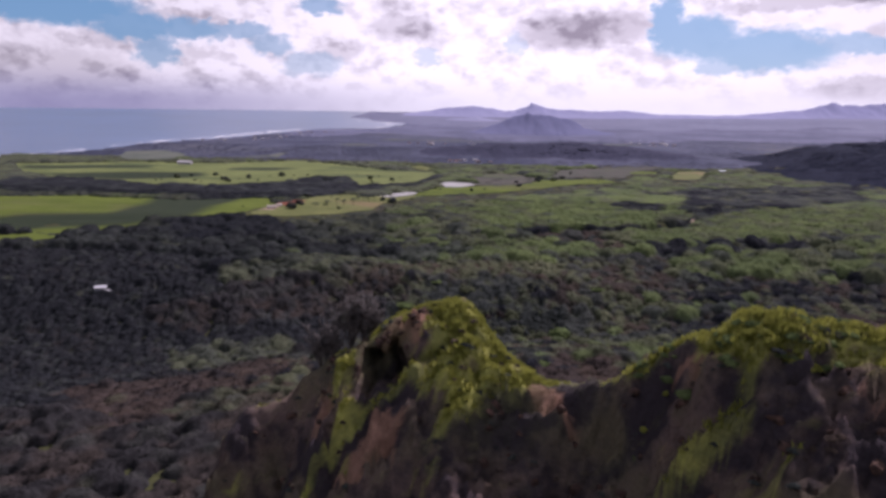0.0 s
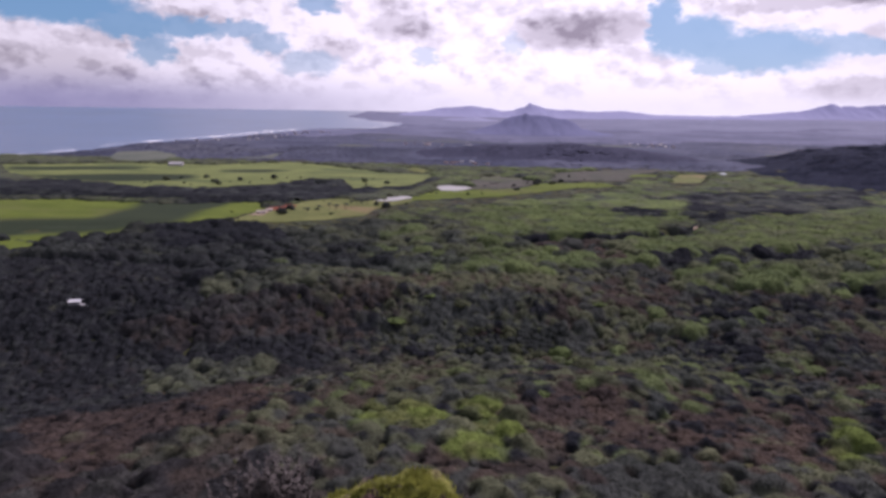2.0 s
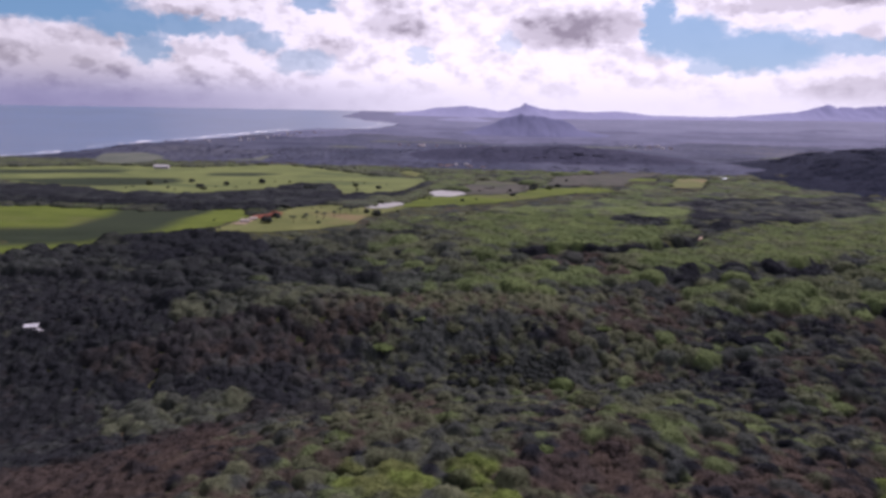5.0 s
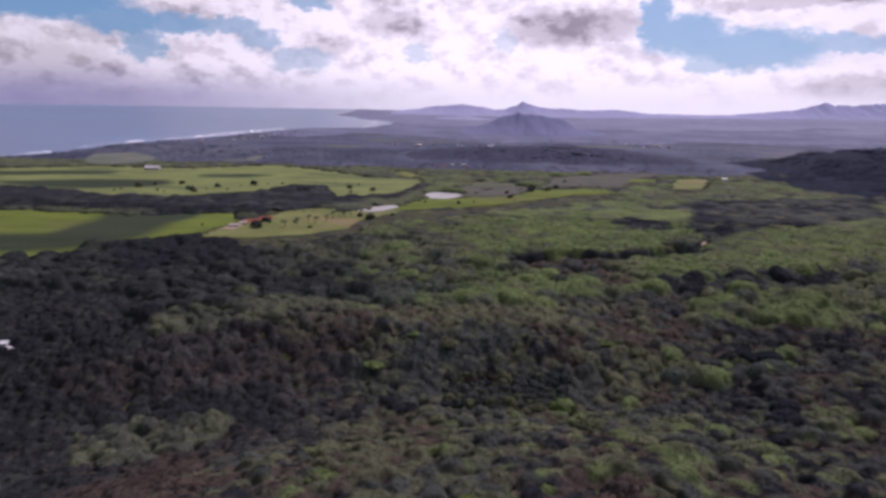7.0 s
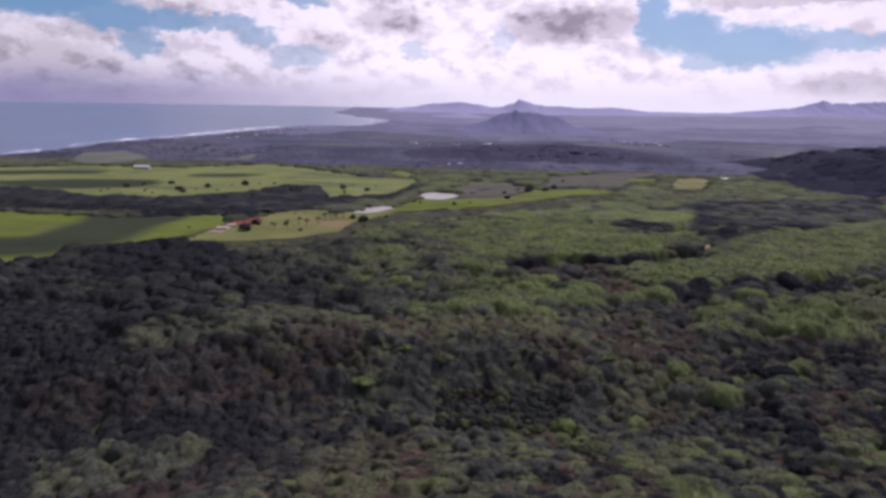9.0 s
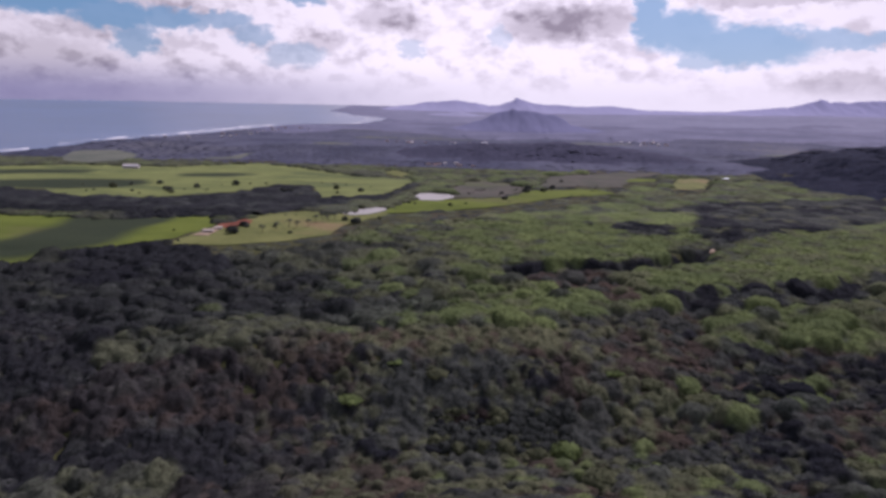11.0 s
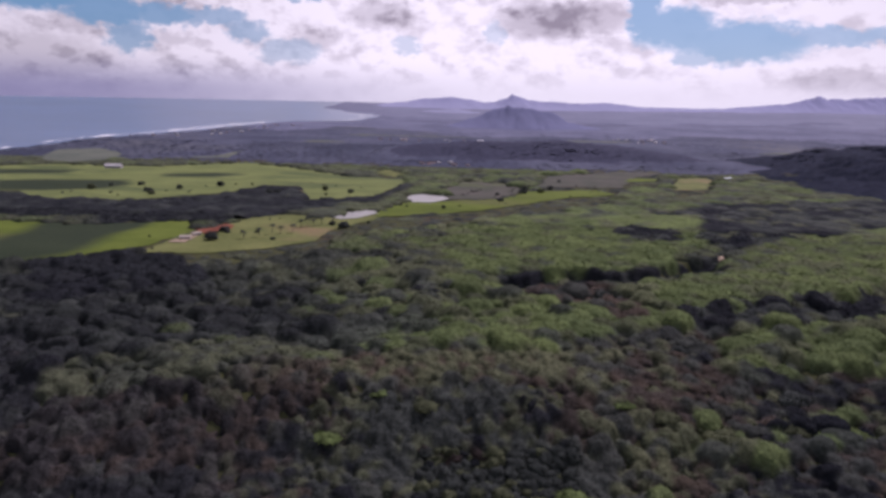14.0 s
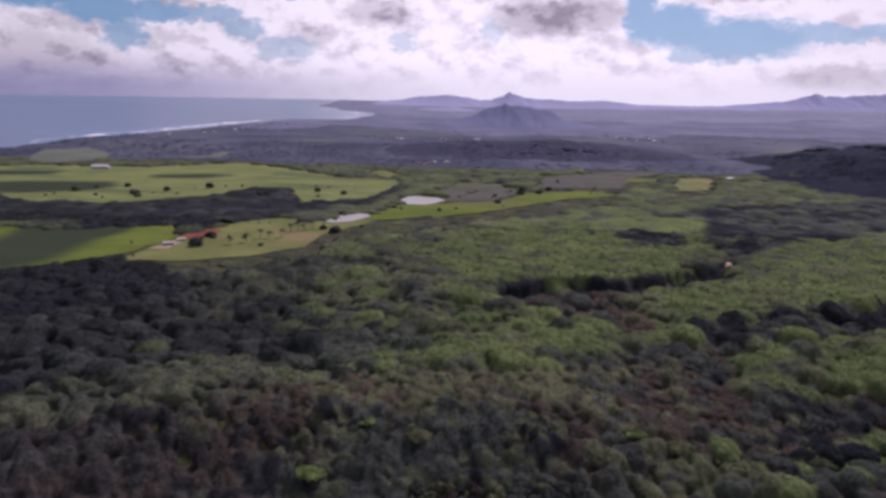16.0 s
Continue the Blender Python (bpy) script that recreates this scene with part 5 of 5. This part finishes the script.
# far woods of the coastal plain, in clumps, hazier in tint with distance
for y0, y1, gap in ((1330, 1900, 14), (1900, 2600, 22), (2600, 3300, 40)):
    x, y, low = seeds(y0, y1, gap)
    j = (fbm(x * 0.006, y * 0.004, 0, 3, 71) > -0.5) | (y < 1620)
    x, y = x[j], y[j]
    r = gap * rng.uniform(0.5, 0.85, len(x))
    shapes = [crown_shape("umbrella" if s % 2 else "dome", 1, 700 + s, 0, 2) for s in range(4)]
    hilly = dark_hill(x, y) + wood_ridge(x, y) > 2.5
    for j, name, mat, label in ((~hilly, "far_woods", {1330: LEAF_FAR, 1900: LEAF_SHORE}.get(y0, LEAF_HAZE), "woods of the far coastal plain, tinted with haze"), (dark_hill(x, y) > 2.5, "hill_woods", DARK_HILL, "woods on the hill slope, tinted for cloud shade and haze"),
                                 (wood_ridge(x, y) > 2.5, "rise_woods", RIDGE_WOOD, "woods on the low rise, tinted with haze")):
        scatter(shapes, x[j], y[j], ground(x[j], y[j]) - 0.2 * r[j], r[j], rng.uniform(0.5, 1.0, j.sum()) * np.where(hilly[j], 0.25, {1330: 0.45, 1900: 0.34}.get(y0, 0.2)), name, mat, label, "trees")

# ---- single trees, each with trunk and crown ----


def limb(p0, p1, r0, r1, sides=6):
    p0, p1 = Vector(p0), Vector(p1)
    q = (p1 - p0).to_track_quat("Z", "Y")
    v = []
    for p, r in ((p0, r0), (p0.lerp(p1, 0.5) + Vector((0.05, -0.04, 0)), (r0 + r1) / 2), (p1, r1)):
        v += [p + q @ Vector((r * math.cos(6.2832 * i / sides), r * math.sin(6.2832 * i / sides), 0)) for i in range(sides)]
    f = [[k * sides + i, k * sides + (i + 1) % sides, (k + 1) * sides + (i + 1) % sides] for k in (0, 1) for i in range(sides)]
    f += [[k * sides + i, (k + 1) * sides + (i + 1) % sides, (k + 1) * sides + i] for k in (0, 1) for i in range(sides)]
    return np.array([p[:] for p in v]), np.array(f)


TREE_KINDS = {0: ("dark_tree", TREE_DARK, "dome", "dark green broadleaf tree with a dense rounded crown", 0.3),
              1: ("olive_tree", TREE_OLIVE, "dome", "olive green broadleaf tree with a lobed crown", 0.3),
              2: ("umbrella_tree", TREE_LIGHT, "umbrella", "light green tree with a flat spreading crown", 0.45),
              3: ("dry_shrub", TREE_BROWN, "scrub", "dry brown shrub with bare twigs", 0.15),
              5: ("blackish_tree", TREE_SHADED, "dome", "broadleaf tree in the hollow, leaves darkened for shade", 0.3),
              6: ("dark_shrub", TREE_UMBER, "scrub", "dark reddish-brown dry shrub", 0.15)}


def tree(i, seed, lobes):
    name, mat, shape, label, rise = TREE_KINDS[i]
    ob = tagged(new(name), label, "shrub" if shape == "scrub" else "tree", "woods below the ridge")
    part("trunk", mesh_from("trunk", *limb((0, 0, -0.4), (0.05, 0.03, rise + 0.2), 0.07, 0.04), BARK), ob)
    for a in range(3):
        b = 2.1 * a + seed
        part("limb", mesh_from("limb", *limb((0, 0, rise * 0.5), (0.45 * math.cos(b), 0.45 * math.sin(b), rise + 0.25), 0.04, 0.015, 5), BARK), ob)
    v, f = crown_shape(shape, 3 if lobes == 1 else 2, 900 + 10 * i + seed, 420 if lobes == 1 else 1500, lobes)
    part("crown", mesh_from("crown", v + np.array([0, 0, rise - 0.35]), f, mat), ob)
    return ob


models = {}


def plant(i, seed, lobes, x, y, r, high, dip=0.2):
    """One tree or shrub, the first of its model or a copy."""
    m = pose(x, y, float(ground(x, y)) - dip, 0, 0, random.uniform(0, 360))
    key = (i, seed, lobes)
    if key in models:
        ob = copy_thing(models[key], m)
    else:
        ob = models[key] = tree(*key)
        ob.matrix_basis = m
    ob.scale = (r, r, r * high)
    return ob


for x, y, i, r in lone:
    plant(i, random.randrange(3), 1, x, y, r, random.uniform(0.9, 1.3))
for x, y, r, i in LANDMARKS:
    tagged(plant(i, random.randrange(2), 13, x, y, 0.92 * r, random.uniform(0.6, 0.75) if i == 2 else random.uniform(0.8, 0.95), 0.12 * r), group="tall trees above the canopy")

# bushes and small trees that stand alone in the pastures
bush = 0
while bush < 100:
    x, y = random.uniform(-640, 180), random.uniform(660, 1250)
    olive = bool(inside(x, y, [(-330, 668), (-270, 778), (-123, 900), (-83, 935), (188, 1075), (192, 1046), (-80, 866), (-135, 740), (-260, 655)]))
    near_hedge = y > 900 and bool(inside(x, y, [(-640, 900), (-600, 990), (-420, 1040), (-230, 1100), (-150, 1060), (-200, 950), (-416, 940)]))
    fallow = bool(inside(x, y, [(-49, 1060), (52, 1201), (224, 1175), (192, 1094), (43, 1003), (-22, 975)]))
    if not (olive or near_hedge or fallow):
        continue
    bush += 1
    ob = plant(random.choice((0, 0, 1)), random.randrange(2), 1, x, y, 1.2 + 4.2 * random.random() ** 2.5, random.uniform(0.8, 1.2), -0.3)
    tagged(ob, "dark green tree standing alone in the pasture", group="pasture trees")


def palm(seed):
    """A tall palm: bent ringed trunk, drooping fronds."""
    r = random.Random(seed)
    ob = tagged(new("palm_tree"), "tall dark palm tree on the olive pasture", "palm", "palms by the pond")
    tops = Vector((r.uniform(-1, 1), r.uniform(-1, 1), r.uniform(7, 10)))
    part("trunk", mesh_from("trunk", *limb((0, 0, -0.3), tops, 0.32, 0.2, 8), DARK_BARK), ob)
    for n in range(14):
        a = 6.283 * n / 14 + r.uniform(-0.2, 0.2)
        long, lift = r.uniform(3.2, 4.4), r.uniform(0.1, 0.9)
        v, f = [], []
        for s in range(6):
            t = s / 5
            mid = tops + Vector((math.cos(a), math.sin(a), 0)) * long * t + Vector((0, 0, lift * 2.4 * t - 3.6 * t * t))
            w = 0.55 * math.sin(math.pi * (0.12 + 0.85 * t))
            side = Vector((-math.sin(a), math.cos(a), 0)) * w
            v += [(mid + side - Vector((0, 0, 0.25 * w)))[:], mid[:], (mid - side - Vector((0, 0, 0.25 * w)))[:]]
            if s:
                b = 3 * s
                f += [[b - 3, b - 2, b + 1, b], [b - 2, b - 1, b + 2, b + 1]]
        part("frond", mesh_from("frond", np.array(v), np.array(f), TREE_DARK), ob)
    return ob


palms = [palm(s) for s in range(3)]
for n, (x, y) in enumerate(((-177, 773), (-171, 780), (-165, 781), (-203, 727), (-195, 739), (-188, 742), (-160, 790), (-150, 795), (-214, 716), (-178, 748))):
    ob = palms[n] if n < 3 else copy_thing(palms[n % 3], Matrix())
    ob.matrix_basis = pose(x, y, float(ground(x, y)) + 0.4, 0, 0, 77 * n)

bare_shrub(-12.6, 57.0, 1)
bare_shrub(-13.8, 56.5, 2)
bare_shrub(-11.8, 57.6, 3)
bare_shrub(-15.2, 55.8, 4)
bare_shrub(-16.4, 55.2, 5)

# ---- buildings ----
WALL = plain("pale render", (0.26, 0.25, 0.25), 0.9)
ROOF_WHITE = plain("white metal roof", (0.38, 0.38, 0.38), 0.7)
ROOF_TAN = plain("weathered tan roof", (0.26, 0.22, 0.18), 0.7)
ROOF_BLUE = plain("pale blue metal roof", (0.30, 0.38, 0.41), 0.6)
ROOF_RED = plain("rust-red roof", (0.13, 0.085, 0.085), 0.9)
ROOF_GREY = plain("grey roof", (0.30, 0.29, 0.285), 0.6)
GLASS = plain("dark window glass", (0.02, 0.025, 0.03), 0.1)


def box(w, d, h, z=0.0, x=0.0, y=0.0):
    bm = bmesh.new()
    bmesh.ops.create_cube(bm, size=1)
    bmesh.ops.scale(bm, vec=(w, d, h), verts=bm.verts)
    bmesh.ops.translate(bm, vec=(x, y, z + h / 2), verts=bm.verts)
    return bm


def gable(w, d, z, rise, over=0.6, thick=0.25):
    bm = bmesh.new()
    w, d = w / 2 + over, d / 2 + over
    low = [bm.verts.new(p) for p in ((-w, -d, z), (w, -d, z), (w, d, z), (-w, d, z), (-w, 0, z + rise), (w, 0, z + rise))]
    top = [bm.verts.new((*p.co[:2], p.co.z + thick)) for p in low]
    for a in ((0, 1, 5, 4), (2, 3, 4, 5)):
        bm.faces.new([top[i] for i in a])
        bm.faces.new([low[i] for i in reversed(a)])
    for a in ((0, 1), (1, 5), (5, 2), (2, 3), (3, 4), (4, 0)):
        bm.faces.new([low[a[0]], low[a[1]], top[a[1]], top[a[0]]])
    return bm


def house(w, d, h, roof, label, category="house", group=""):
    ob = tagged(new("house"), label, category, group)
    wall = part("wall", bm_mesh("wall", box(w, d, h), WALL), ob)
    part("roof", bm_mesh("roof", gable(w, d, h, 0.28 * d), roof), ob)
    for s in (-0.3, 0.0, 0.3):
        window = part("window", bm_mesh("window", box(1.3, 0.12, 1.2, 1.0, s * w, -d / 2), WALL), ob)
        part("pane", bm_mesh("pane", box(1.1, 0.16, 1.0, 1.1, s * w, -d / 2), GLASS), window)
    door = part("door", bm_mesh("door", box(0.12, 1.1, 2.05, 0, w / 2, 0), BARK), ob)
    part("handle", bm_mesh("handle", box(0.26, 0.14, 0.05, 1.0, w / 2, 0.4), GLASS), door)
    return ob


def settle(ob, x, y, turn):
    ob.matrix_basis = pose(x, y, float(ground(x, y)) + 0.2, 0, 0, turn)


settle(house(6.5, 4, 2.6, ROOF_WHITE, "small white-roofed house among dark trees"), -266, 388, 20)
settle(house(4, 2.8, 2.3, ROOF_GREY, "small grey-roofed shed beside the white-roofed house", "shed"), -259, 384, -30)
settle(house(15, 8, 3.5, ROOF_BLUE, "pale blue-roofed building at the edge of the woods", "building"), 424, 1270, 5)
settle(house(26, 11, 4, ROOF_GREY, "long grey-roofed farm building in the pasture", "barn"), -626, 1212, 10)
settle(house(9, 5, 2.6, ROOF_TAN, "pale brown-roofed shed on the bare earth", "shed"), -264, 706, 15)
settle(house(7, 4, 2.4, ROOF_TAN, "pale brown-roofed shed on the bare earth", "shed"), -261, 722, 40)
town = [house(16, 10, 5, ROOF_RED, "red-roofed house of the coast town", group="coast town"), house(20, 11, 6, ROOF_WHITE, "white-roofed house of the coast town", group="coast town"),
        house(14, 10, 5, ROOF_GREY, "grey-roofed house of the coast town", group="coast town")]
for n, (x, y) in enumerate(TOWN):
    ob = town[n] if n < 3 else copy_thing(town[random.choice((0, 0, 0, 2)) if n < 38 else random.choice((0, 1, 2, 2))], Matrix())
    ob.matrix_basis = pose(x, y, float(ground(x, y)) - 0.1, 0, 0, random.uniform(-40, 40))
    k = random.uniform(0.4, 0.7)
    ob.scale = (k, k, k)
